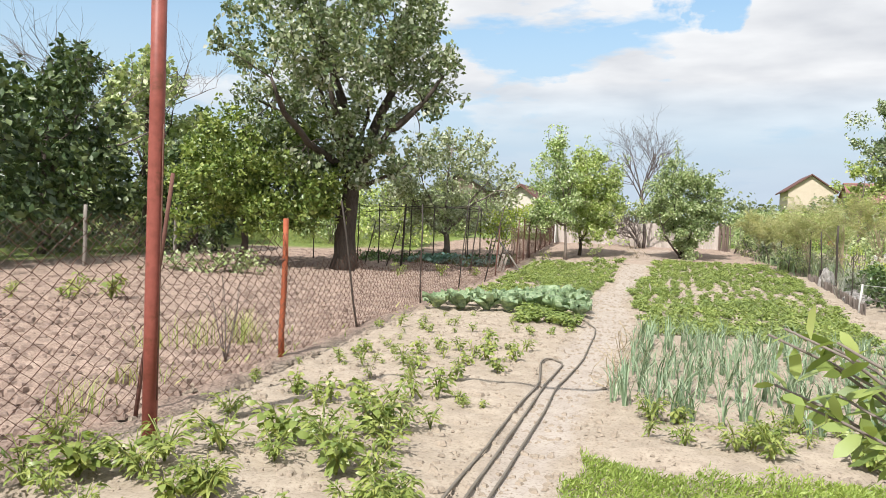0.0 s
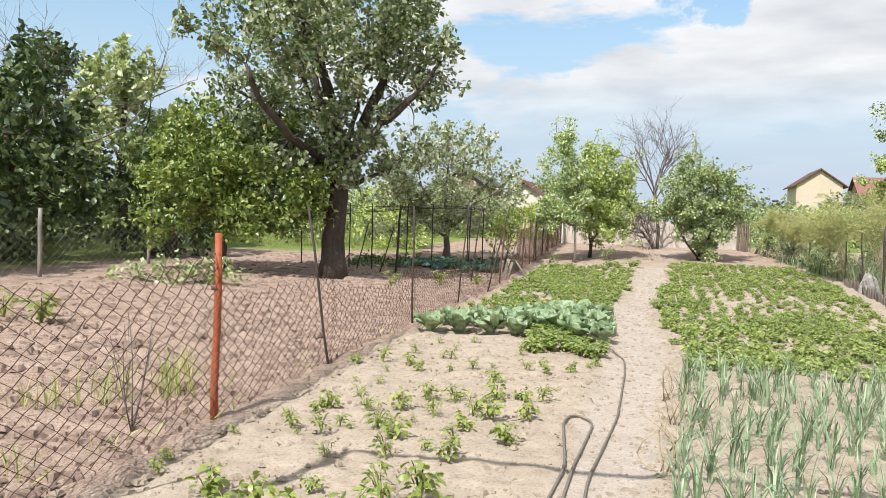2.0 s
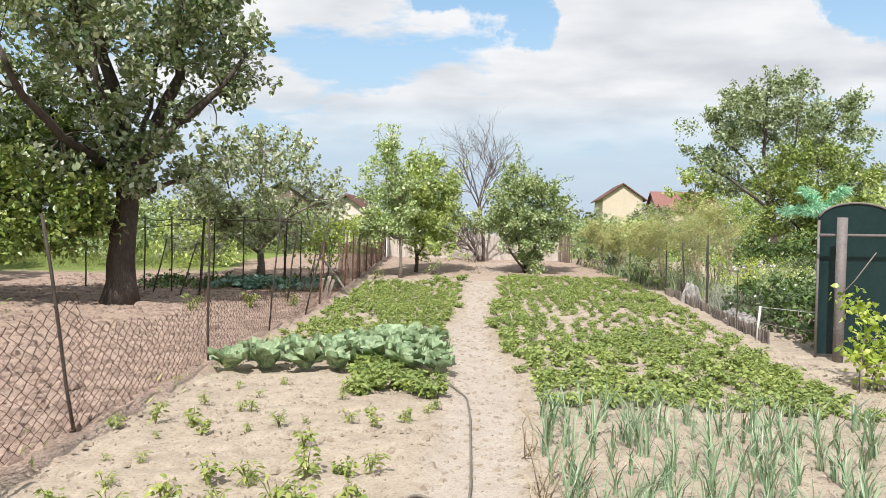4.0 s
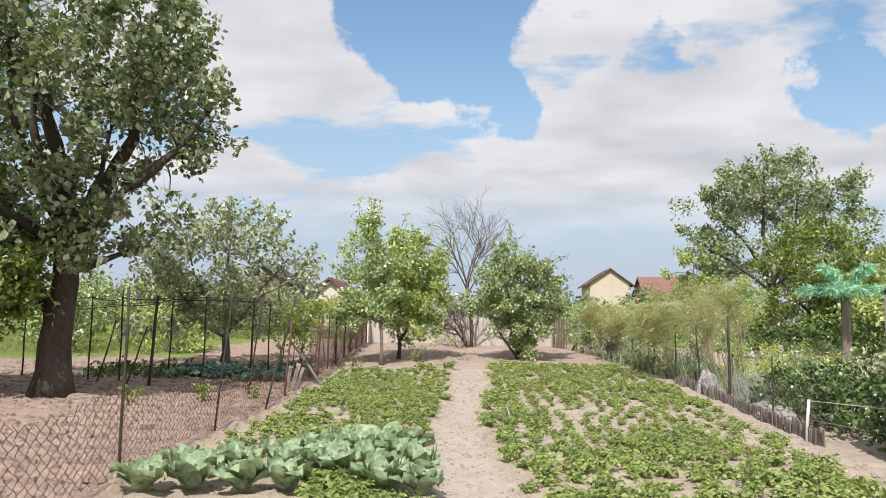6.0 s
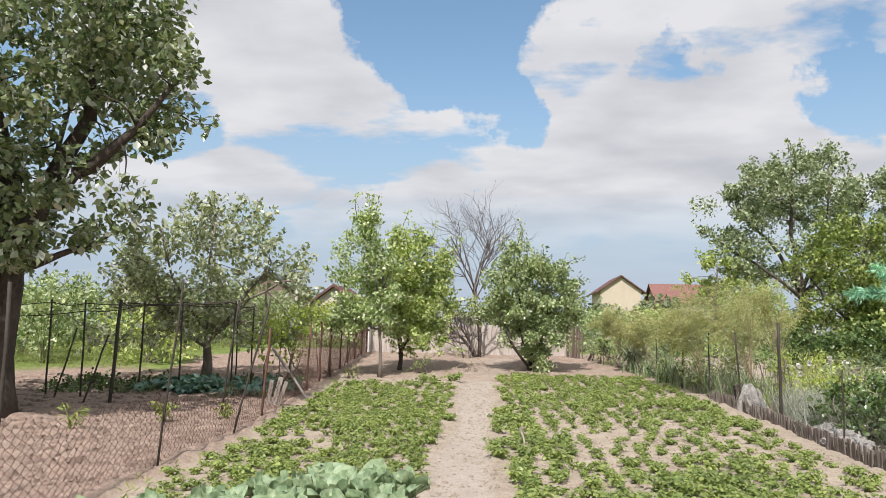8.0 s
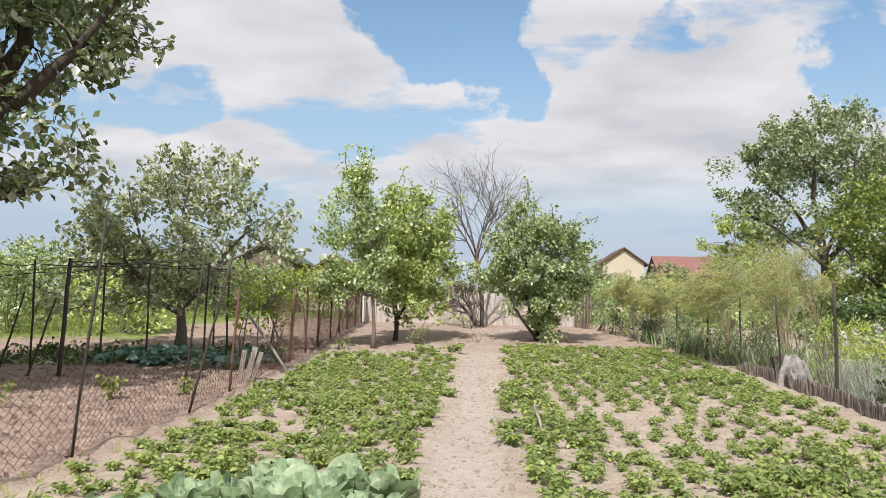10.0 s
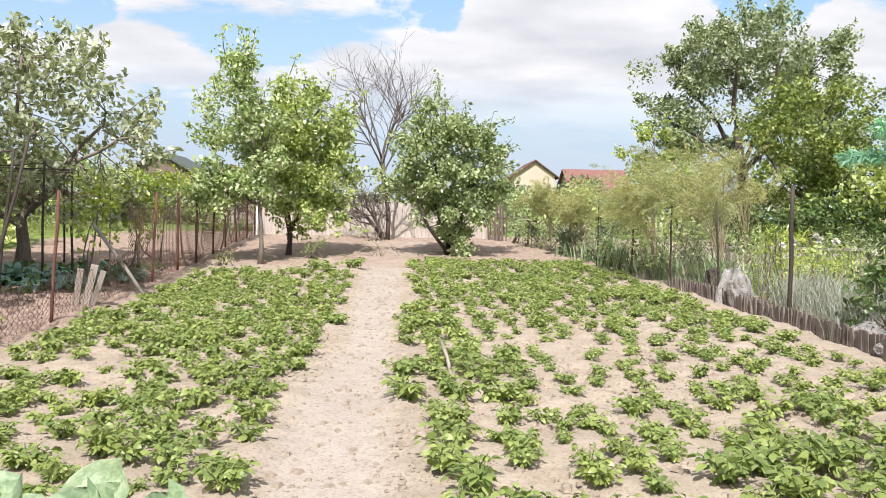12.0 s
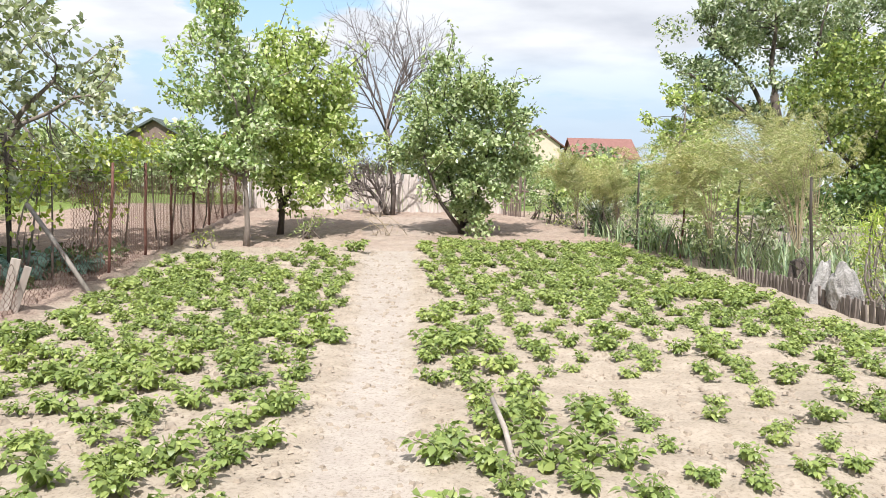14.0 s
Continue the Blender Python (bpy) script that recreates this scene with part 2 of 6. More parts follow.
TINSEL = leafy("green_plastic", [(0.220, 0.540, 0.430), (0.420, 0.700, 0.600), (0.580, 0.800, 0.730)], 0.3, 0.4)

OAK_LEAF = leafy("big_tree_leaves", [(0.100, 0.145, 0.070), (0.185, 0.240, 0.115), (0.300, 0.345, 0.210), (0.600, 0.610, 0.590)], 0.38, 0.28)
YELLOW_LEAF = leafy("yellow_green_leaves", [(0.228, 0.322, 0.054), (0.419, 0.508, 0.095), (0.649, 0.660, 0.187)], 0.42, 0.4)
OLIVE_LEAF = leafy("olive_green_leaves", [(0.105, 0.160, 0.042), (0.200, 0.270, 0.070), (0.330, 0.390, 0.115), (0.520, 0.550, 0.230)], 0.4, 0.33)
HEDGE_LEAF = leafy("hedge_leaves", [(0.046, 0.080, 0.036), (0.085, 0.127, 0.054), (0.180, 0.225, 0.105)], 0.45, 0.25)
GREY_LEAF = leafy("silvery_leaves", [(0.220, 0.259, 0.154), (0.363, 0.407, 0.264), (0.550, 0.567, 0.440), (0.720, 0.720, 0.693)], 0.42, 0.38)
LIGHT_LEAF = leafy("light_green_leaves", [(0.209, 0.286, 0.083), (0.385, 0.473, 0.160), (0.561, 0.638, 0.264), (0.720, 0.720, 0.462)], 0.4, 0.38)
APRICOT_LEAF = leafy("silvery_green_leaves", [(0.220, 0.317, 0.122), (0.403, 0.500, 0.232), (0.598, 0.671, 0.378), (0.720, 0.720, 0.622)], 0.4, 0.35)
ACACIA_LEAF = leafy("grey_green_leaves", [(0.120, 0.175, 0.090), (0.230, 0.295, 0.165), (0.390, 0.445, 0.300), (0.580, 0.610, 0.510)], 0.4, 0.3)
BUSH_LEAF = leafy("bush_leaves", [(0.171, 0.245, 0.108), (0.314, 0.388, 0.177), (0.479, 0.536, 0.308), (0.650, 0.678, 0.490)], 0.4, 0.3)
CROP_LEAF = leafy("crop_leaves", [(0.165, 0.222, 0.065), (0.275, 0.345, 0.105), (0.430, 0.485, 0.180)], 0.5, 0.33)
CROP_PALE = leafy("pale_crop_leaves", [(0.236, 0.297, 0.088), (0.332, 0.402, 0.127), (0.439, 0.484, 0.187)], 0.45, 0.35)
SEED_LEAF = leafy("seedling_leaves", [(0.201, 0.266, 0.073), (0.323, 0.380, 0.109), (0.470, 0.481, 0.169)], 0.45, 0.35)
CABBAGE_LEAF = leafy("cabbage_leaves", [(0.205, 0.290, 0.165), (0.305, 0.400, 0.250), (0.430, 0.510, 0.360)], 0.55, 0.25, 0.75)
CABBAGE_FAR = leafy("blue_cabbage_leaves", [(0.161, 0.285, 0.263), (0.257, 0.390, 0.356)], 0.5, 0.25)
ONION_LEAF = leafy("onion_blades", [(0.140, 0.215, 0.130), (0.240, 0.325, 0.215), (0.400, 0.465, 0.340)], 0.45, 0.2)
CARROT_LEAF = leafy("feathery_greens", [(0.232, 0.318, 0.065), (0.337, 0.423, 0.108), (0.463, 0.530, 0.172)], 0.5, 0.4)
FEATHER_LEAF = leafy("feathery_olive", [(0.258, 0.314, 0.123), (0.448, 0.482, 0.213), (0.605, 0.571, 0.325), (0.717, 0.627, 0.470)], 0.6, 0.35)
IRIS_LEAF = leafy("iris_blades", [(0.161, 0.240, 0.131), (0.273, 0.345, 0.206), (0.417, 0.465, 0.300)], 0.45, 0.3)
SILVER_LEAF = leafy("lavender_stems", [(0.282, 0.312, 0.270), (0.411, 0.432, 0.405), (0.539, 0.528, 0.540)], 0.6, 0.3)
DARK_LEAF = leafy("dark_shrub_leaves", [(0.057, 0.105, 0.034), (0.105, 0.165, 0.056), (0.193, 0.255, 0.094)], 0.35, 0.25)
GRASS_LEAF = leafy("grass_blades", [(0.200, 0.250, 0.080), (0.290, 0.330, 0.120), (0.380, 0.400, 0.180)], 0.6, 0.4)
WEED_LEAF = leafy("weed_blades", [(0.273, 0.330, 0.112), (0.401, 0.435, 0.169), (0.578, 0.510, 0.263)], 0.6, 0.4)
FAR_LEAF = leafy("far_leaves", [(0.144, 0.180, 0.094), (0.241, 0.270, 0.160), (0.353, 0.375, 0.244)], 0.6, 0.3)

# ---- plan ----
FENCE_LEFT = [(-1.5, -3.25), (2.0, -3.68), (4.8, -3.94), (7.35, -4.12), (9.8, -4.3), (13.45, -4.65), (16.5, -4.8), (19.1, -4.9), (24.0, -5.3), (29.0, -5.68), (38.0, -6.15)]
FENCE_RIGHT = [(11.0, 3.1), (14.0, 3.3), (17.2, 3.46), (20.0, 3.64), (22.3, 3.74), (25.0, 3.77), (27.6, 3.66), (30.0, 3.3), (33.0, 2.7), (38.0, 1.55)]
PATH_LEFT = [(-6, -1.0), (4.2, -1.12), (8, -1.42), (12.4, -1.45), (14, -1.6), (16.4, -1.84), (18.4, -1.82), (20.4, -1.74), (22.1, -1.8), (24.6, -1.95), (28.5, -2.12), (33, -2.4), (37, -2.6)]
PATH_RIGHT = [(-6, -0.55), (4.5, -0.64), (8.9, -0.66), (12.6, -0.64), (14.4, -0.84), (15.4, -1.02), (16.7, -1.07), (19, -1.13), (25, -1.15), (29, -1.1), (33, -0.6), (37, -0.2)]


def along(table, y):
    return np.interp(y, [p[0] for p in table], [p[1] for p in table])


LATTICE = np.random.RandomState(5).rand(256, 256)


def value_noise(x, y):
    xi, yi = np.floor(x).astype(int), np.floor(y).astype(int)
    u, v = x - xi, y - yi
    u, v = u * u * (3 - 2 * u), v * v * (3 - 2 * v)
    g = lambda a, b: LATTICE[a % 256, b % 256]
    return (g(xi, yi) * (1 - u) + g(xi + 1, yi) * u) * (1 - v) + (g(xi, yi + 1) * (1 - u) + g(xi + 1, yi + 1) * u) * v


def ground_height(x, y):
    x, y = np.asarray(x, float), np.asarray(y, float)
    base = np.interp(y, [-500, 20, 24, 29, 33, 36, 38.5, 60], [-0.06, -0.06, -0.01, 0.15, 0.36, 0.52, 0.56, 0.4])
    lumps = 0.05 * (value_noise(x * 0.7 + 9, y * 0.7) - 0.5) + 0.03 * (value_noise(x * 2.6, y * 2.6) - 0.5)
    on_path = np.clip((x - along(PATH_LEFT, y)) / 0.12, 0, 1) * np.clip((along(PATH_RIGHT, y) - x) / 0.12, 0, 1)
    return base + lumps * (1 - 0.6 * on_path) - 0.025 * on_path


def gz(x, y):
    return float(ground_height(x, y))


# ---- helpers for building ----
def mesh_of(name, verts, faces, mats, smooth=True):
    """A mesh from an array of points and an array of faces with the same number of corners, or a list of such arrays with a material index each."""
    me = bpy.data.meshes.new(name)
    groups = faces if isinstance(faces, list) else [(faces, 0)]
    verts = np.asarray(verts, dtype=np.float32)
    me.vertices.add(len(verts))
    me.vertices.foreach_set("co", verts.ravel())
    loops = np.concatenate([np.asarray(f, np.int32).ravel() for f, _ in groups])
    sizes = np.concatenate([np.full(len(f), np.asarray(f).shape[1], np.int32) for f, _ in groups])
    index = np.concatenate([np.full(len(f), k, np.int32) for f, k in groups])
    me.loops.add(len(loops))
    me.loops.foreach_set("vertex_index", loops)
    me.polygons.add(len(sizes))
    me.polygons.foreach_set("loop_start", np.concatenate([[0], np.cumsum(sizes)[:-1]]).astype(np.int32))
    me.polygons.foreach_set("material_index", index)
    me.polygons.foreach_set("use_smooth", np.full(len(sizes), smooth))
    for m in mats if isinstance(mats, (list, tuple)) else [mats]:
        me.materials.append(m)
    me.update(calc_edges=True)
    return me


class Heap:
    """Gathers tubes, boxes and sheets into one mesh."""

    def __init__(self):
        self.v, self.q, self.n = [], [], 0

    def add(self, verts, quads):
        self.v.append(np.asarray(verts, float))
        self.q.append(np.asarray(quads, int) + self.n)
        self.n += len(verts)

    def tube(self, pts, radii, sides=6, caps=True):
        pts = np.asarray(pts, float)
        radii = np.full(len(pts), radii) if np.isscalar(radii) else np.asarray(radii, float)
        way = np.gradient(pts, axis=0)
        way /= np.linalg.norm(way, axis=1)[:, None] + 1e-9
        side = np.cross(way, np.where(np.abs(way[:, 2:3]) > 0.9, [[1.0, 0, 0]], [[0, 0, 1.0]]))
        side /= np.linalg.norm(side, axis=1)[:, None] + 1e-9
        up = np.cross(side, way)
        a = np.arange(sides) * 2 * math.pi / sides
        ring = pts[:, None] + radii[:, None, None] * (np.cos(a)[None, :, None] * side[:, None] + np.sin(a)[None, :, None] * up[:, None])
        i, j = np.meshgrid(np.arange(len(pts) - 1), np.arange(sides), indexing="ij")
        k = (j + 1) % sides
        quads = np.stack([i * sides + j, i * sides + k, (i + 1) * sides + k, (i + 1) * sides + j], -1).reshape(-1, 4)
        v = ring.reshape(-1, 3)
        if caps:
            e = len(v)
            v = np.vstack([v, pts[0], pts[-1]])
            last = (len(pts) - 1) * sides
            c = []
            for s in range(0, sides, 2):
                c.append((e, (s + 2) % sides, s + 1, s))
                c.append((e + 1, last + s, last + s + 1, last + (s + 2) % sides))
            quads = np.vstack([quads, c])
        self.add(v, quads)
        return self

    def box(self, lo, hi, m=None, chamfer=0.0):
        (a, b, c), (d, e, f) = lo, hi
        if chamfer:
            w = chamfer
            rings = [(a + w, b + w, d - w, e - w, c), (a, b, d, e, c + w), (a, b, d, e, f - w), (a + w, b + w, d - w, e - w, f)]
        else:
            rings = [(a, b, d, e, c), (a, b, d, e, f)]
        v = [p for x0, y0, x1, y1, z in rings for p in ((x0, y0, z), (x1, y0, z), (x1, y1, z), (x0, y1, z))]
        q = [(3, 2, 1, 0)]
        for r in range(len(rings) - 1):
            q += [(r * 4 + s, r * 4 + (s + 1) % 4, r * 4 + 4 + (s + 1) % 4, r * 4 + 4 + s) for s in range(4)]
        t = len(v) - 4
        q.append((t, t + 1, t + 2, t + 3))
        v = np.array(v, float)
        if m is not None:
            v = np.array([m @ Vector(p) for p in v])
        self.add(v, q)
        return self

    def mesh(self, name, mat, smooth=True):
        return mesh_of(name, np.vstack(self.v), np.vstack(self.q), mat, smooth)


def empty(name, x, y, z, rz=0.0, **tags):
    ob = new(name)
    ob.matrix_world = pose(x, y, z, 0, 0, rz)
    ob.empty_display_size = 0.1
    return tagged(ob, **tags)


def part(name, me, parent, label=""):
    """Links a mesh as one object under a thing or a part."""
    ob = new(name, me)
    ob.parent = parent
    return tagged(ob, label)


DIAMOND = (np.array([(0, 0, 0), (0.5, -0.32, 0.09), (1, 0, -0.05), (0.5, 0.32, 0.09)]), [(0, 1, 2), (0, 2, 3)])
OVAL = (np.array([(0, 0, 0), (0.28, -0.27, 0.09), (0.28, 0.27, 0.09), (0.66, -0.25, 0.0), (0.66, 0.25, 0.0), (0.95, 0, -0.24)]), [(0, 1, 2), (1, 3, 4), (1, 4, 2), (3, 5, 4)])
LONG = (np.array([(0, 0, 0), (0.3, -0.16, 0.05), (0.3, 0.16, 0.05), (0.75, -0.17, 0.0), (0.75, 0.17, 0.0), (1, 0, -0.08)]), OVAL[1])
NARROW = (np.array([(0, 0, 0), (0.4, -0.10, 0.03), (1, 0, -0.08), (0.4, 0.10, 0.03)]), [(0, 1, 2), (0, 2, 3)])
PLUME = (np.array([(0, 0, 0), (0.5, -0.06, 0.02), (1, 0, -0.1), (0.5, 0.06, 0.02)]), [(0, 1, 2), (0, 2, 3)])
NEEDLE = (np.array([(0, 0, 0), (0.5, -0.03, 0), (1, 0, 0), (0.5, 0.03, 0)]), [(0, 1, 2), (0, 2, 3)])


def leaf_arrays(at, ways, sizes, rng, shape=DIAMOND, up=(0, 0, 1), wobble=0.5):
    at, ways = np.asarray(at, float), np.asarray(ways, float)
    n = len(at)
    ways = ways / (np.linalg.norm(ways, axis=1)[:, None] + 1e-9)
    normal = np.asarray(up, float)[None] + rng.randn(n, 3) * wobble
    side = np.cross(normal, ways)
    side /= np.linalg.norm(side, axis=1)[:, None] + 1e-9
    normal = np.cross(ways, side)
    pts, tris = shape
    s = np.asarray(sizes, float)[:, None, None]
    v = at[:, None] + s * (pts[None, :, 0:1] * ways[:, None] + pts[None, :, 1:2] * side[:, None] + pts[None, :, 2:3] * normal[:, None])
    f = (np.arange(n) * len(pts))[:, None, None] + np.array(tris)[None]
    return v.reshape(-1, 3), f.reshape(-1, 3)


def cloud_points(blobs, per_m3, rng, shell=0.55):
    """Points within ellipsoids (x, y, z, rx, ry, rz), more of them near the skin."""
    out = []
    for x, y, z, rx, ry, rz in blobs:
        n = max(6, int(per_m3 * 4.19 * rx * ry * rz))
        d = rng.randn(n, 3)
        d /= np.linalg.norm(d, axis=1)[:, None]
        r = shell + (1 - shell) * rng.rand(n) ** 0.7
        r = np.where(rng.rand(n) < 0.25, rng.rand(n) ** 0.5, r) * (0.88 + 0.24 * rng.rand(n))
        out.append(np.array([x, y, z]) + d * r[:, None] * np.array([rx, ry, rz]))
    return np.vstack(out)


def foliage(clumps, leaves_each, spread, size, rng, shape=DIAMOND, droop=0.3, wind=(0.25, 0.1, 0)):
    n = len(clumps) * leaves_each
    centre = np.repeat(clumps, leaves_each, axis=0)
    off = rng.randn(n, 3)
    off *= (rng.rand(n) ** 0.45 * 1.75 / np.linalg.norm(off, axis=1))[:, None]
    off[:, 2] *= 0.8
    at = centre + off * spread * np.repeat(0.6 + 0.8 * rng.rand(len(clumps)), leaves_each)[:, None]
    ways = rng.randn(n, 3) + np.array(wind) - np.array([0, 0, droop])
    return leaf_arrays(at, ways, size * (0.6 + 0.8 * rng.rand(n)), rng, shape, wobble=0.9)


def bend(a, b, rng, sag=0.12, steps=6):
    a, b = np.asarray(a, float), np.asarray(b, float)
    t = np.linspace(0, 1, steps)[:, None]
    mid = rng.randn(3) * np.linalg.norm(b - a) * sag
    return a + (b - a) * t + mid * (4 * t * (1 - t))


def tree(name, x, y, trunk_pts, trunk_r, limbs, blobs, mat, bark, label, seed, density=2.2, leaves_each=34, spread=0.26, size=0.13,
         shape=DIAMOND, twigs=60, category="tree", group="", shell=0.55, shoots=0):
    """A tree: a tapered trunk with limbs to the crown's masses, twigs to the clumps, and a crown of single leaves in clumps. Places are from the foot."""
    rng = np.random.RandomState(seed)
    root = empty(name, x, y, gz(x, y) - 0.03, label=label, category=category, group=group)
    clumps = cloud_points(blobs, density * 0.62, rng, shell)
    wood = Heap()
    t = np.array(trunk_pts, float)
    r = np.interp(np.linspace(0, 1, len(t)), [0, 0.12, 1], [trunk_r * 1.35, trunk_r, trunk_r * 0.55])
    wood.tube(t, r, 12)
    ends = []
    for start, goal, rad in limbs:
        p = bend(start, goal, rng, 0.1, 8)
        p[1:-1] += rng.randn(6, 3) * 0.04
        wood.tube(p, np.linspace(rad, rad * 0.3, 8), 8)
        ends += [(q, rad * k) for q, k in zip(p[2:], np.linspace(0.75, 0.3, 6))]
    if not ends:
        ends = [(q, trunk_r * 0.4) for q in t[len(t) // 2:]]
    nodes = np.array([e[0] for e in ends])
    for c in clumps[rng.permutation(len(clumps))[:twigs]]:
        k = int(np.argmin(((nodes - c) ** 2).sum(1) + 0.3 * rng.rand(len(nodes))))
        p = bend(nodes[k], c, rng, 0.12, 5)
        rad = max(0.008, min(ends[k][1] * 0.45, 0.012 + 0.012 * np.linalg.norm(c - nodes[k])))
        wood.tube(p, np.linspace(rad, 0.005, 5), 5)
    # leafy shoots that stand out of the crown's skin
    sprigs, heart = [], clumps.mean(axis=0)
    reach = np.linalg.norm((clumps - heart) / clumps.std(axis=0), axis=1) + 0.35 * (clumps[:, 2] - heart[2])
    for c in clumps[np.argsort(-reach)[:shoots]]:
        way = (c - heart) / np.linalg.norm(c - heart) + np.array([0.15, 0, 0.55]) + rng.randn(3) * 0.35
        tip = c + way / np.linalg.norm(way) * (0.3 + 0.55 * rng.rand())
        p = bend(c, tip, rng, 0.12, 5)
        wood.tube(p, np.linspace(0.012, 0.004, 5), 4)
        k = np.linspace(0, 1, 60)
        q = np.stack([np.interp(k, np.linspace(0, 1, 5), p[:, a]) for a in range(3)], 1)
        sprigs.append(q + rng.randn(60, 3) * (0.11 - 0.075 * k)[:, None])
    part("trunk", wood.mesh("trunk", bark), root)
    v, f = foliage(clumps, int(leaves_each * 1.9), spread * 0.95, size * 1.14, rng, shape)
    if sprigs:
        v2, f2 = foliage(np.vstack(sprigs)[::2], 1, 0.02, size * 1.2, rng, shape)
        v, f = np.vstack([v, v2]), np.vstack([f, f2 + len(v)])
    part("crown", mesh_of("crown", v, f, mat), root)
    return root


# ---- ground ----
def build_ground():
    def steps(lo, hi, fine, far):
        core = np.arange(lo, hi + fine, fine)
        grow = np.cumsum(fine * 1.35 ** np.arange(1, 26))
        grow = grow[grow < far]
        return np.concatenate([lo - grow[::-1], core, core[-1] + grow])

    xs, ys = steps(-13.0, 6.0, 0.07, 1500), steps(1.0, 40.0, 0.085, 1500)
    X, Y = np.meshgrid(xs, ys, indexing="ij")
    x, y = X.ravel(), Y.ravel()
    brink = along(FENCE_LEFT, y) + 0.27 + 0.16 * (value_noise(x * 0 + 3.3, y * 2.2) - 0.5)
    left = np.clip((brink - x) / 0.12 + 0.6 * (value_noise(x * 3, y * 3) - 0.5), 0, 1) * (y < 60)
    # brown litter-covered earth at the garden's end
    end = np.clip((y - 28.9 + 1.6 * (value_noise(x * 1.3, y * 1.3) - 0.5)) / 0.9, 0, 1) * (x > -7) * (x < 5) * (y < 60)
    left = np.maximum(left, end * (0.55 + 0.45 * value_noise(x * 2.1 + 4, y * 2.1)))
    path = (1 - 0.7 * end) * np.clip((x - along(PATH_LEFT, y) + 0.12 * (value_noise(x * 4, y * 4) - 0.5)) / 0.14, 0, 1) * np.clip((along(PATH_RIGHT, y) - x + 0.12 * (value_noise(x * 4 + 7, y * 4) - 0.5)) / 0.14, 0, 1) * (y < 36)
    edge = 26.5 + 0.25 * (x + 20) + 3 * (value_noise(x * 0.4, y * 0.4) - 0.5)
    turf = np.clip((y - edge) / 1.5, 0, 1) * np.clip((-11.5 + 2 * value_noise(x, y * 0.5) - x) / 0.8, 0, 1) + (y > 42) + (x > 16) + (x < -17.5) + (y < -6)
    turf = np.clip(turf, 0, 1)
    # a shadow line across the plot, painted as darker soil in a shallow furrow
    across = np.abs(x - np.interp(y, [5, 7.7, 8.9, 10.5, 12.2], [-9.8, -8.25, -7.45, -6.75, -6.2])) + 0.12 * (value_noise(x * 5, y * 5) - 0.5)
    shade_line = np.clip((0.16 - across) / 0.1, 0, 1) * (y > 5) * (y < 12.2)
    z = ground_height(x, y) - 0.05 * shade_line
    # groove and ridge shape in the dark line where the fence top's shadow ends
    z -= 0.05 * np.exp(-((x - brink) / 0.05) ** 2) * (y < 37) * (y > -2) * (0.4 + value_noise(x * 5, y * 5))
    z += 0.04 * np.exp(-((x - brink + 0.12) / 0.08) ** 2) * (y < 37) * (y > -2) * value_noise(x * 4 + 5, y * 4)
    rough = np.where(left > 0.5, 0.06, 0.042) * (1 - 0.75 * path)
    near = (np.abs(x + 3) < 12) & (y > 0) & (y < 42)
    z += near * rough * (value_noise(x * 7, y * 7) + 0.6 * value_noise(x * 14, y * 14) - 0.8)
    # ridged rows in the left-hand plot
    z += near * left * 0.02 * np.sin(y * 7.5 + 0.8 * value_noise(x, y))
    i, j = np.meshgrid(np.arange(len(xs) - 1), np.arange(len(ys) - 1), indexing="ij")
    w = len(ys)
    q = np.stack([i * w + j, (i + 1) * w + j, (i + 1) * w + j + 1, i * w + j + 1], -1).reshape(-1, 4)
    me = mesh_of("ground", np.stack([x, y, z], 1), q, SOIL)
    for name, values in (("left_plot", left), ("path", path), ("turf", turf), ("shade_line", shade_line)):
        a = me.attributes.new(name, "FLOAT", "POINT")
        a.data.foreach_set("value", values.astype(np.float32))
    tagged(new("ground", me), "dry sandy garden soil with a trodden footpath", "ground", kind="structure")


build_ground()


def clods(name, mat, label, seed, n, place, lo, hi):
    """Loose lumps of earth: small uneven four-sided stones."""
    rng = np.random.RandomState(seed)
    x, y = place(rng, n)
    s = lo + (hi - lo) * rng.rand(len(x)) ** 2.5
    base = np.array([(-1, -1, -0.4), (1, -1, -0.4), (1, 1, -0.4), (-1, 1, -0.4), (-0.5, -0.5, 0.5), (0.5, -0.5, 0.5), (0.5, 0.5, 0.5), (-0.5, 0.5, 0.5)])
    quads = np.array([(4, 5, 6, 7), (0, 1, 5, 4), (1, 2, 6, 5), (2, 3, 7, 6), (3, 0, 4, 7)])
    a = rng.rand(len(x)) * 6.28
    p = base[None] * (0.7 + 0.6 * rng.rand(len(x), 8, 1)) * s[:, None, None]
    c, d = np.cos(a)[:, None], np.sin(a)[:, None]
    v = np.stack([p[..., 0] * c - p[..., 1] * d + x[:, None], p[..., 0] * d + p[..., 1] * c + y[:, None], p[..., 2] + ground_height(x, y)[:, None]], -1)
    f = (np.arange(len(x)) * 8)[:, None, None] + quads[None]
    tagged(new(name, mesh_of(name, v.reshape(-1, 3), f.reshape(-1, 4), mat, False)), label, "soil clods", kind="stuff")


def left_place(rng, n):
    y = 1.5 + 26 * rng.rand(n) ** 1.4
    return along(FENCE_LEFT, y) - 0.05 - 9 * rng.rand(n) ** 1.5, y


def bed_place(rng, n):
    y = 3 + 26 * rng.rand(n) ** 1.2
    return -4.2 + 7.6 * rng.rand(n), y


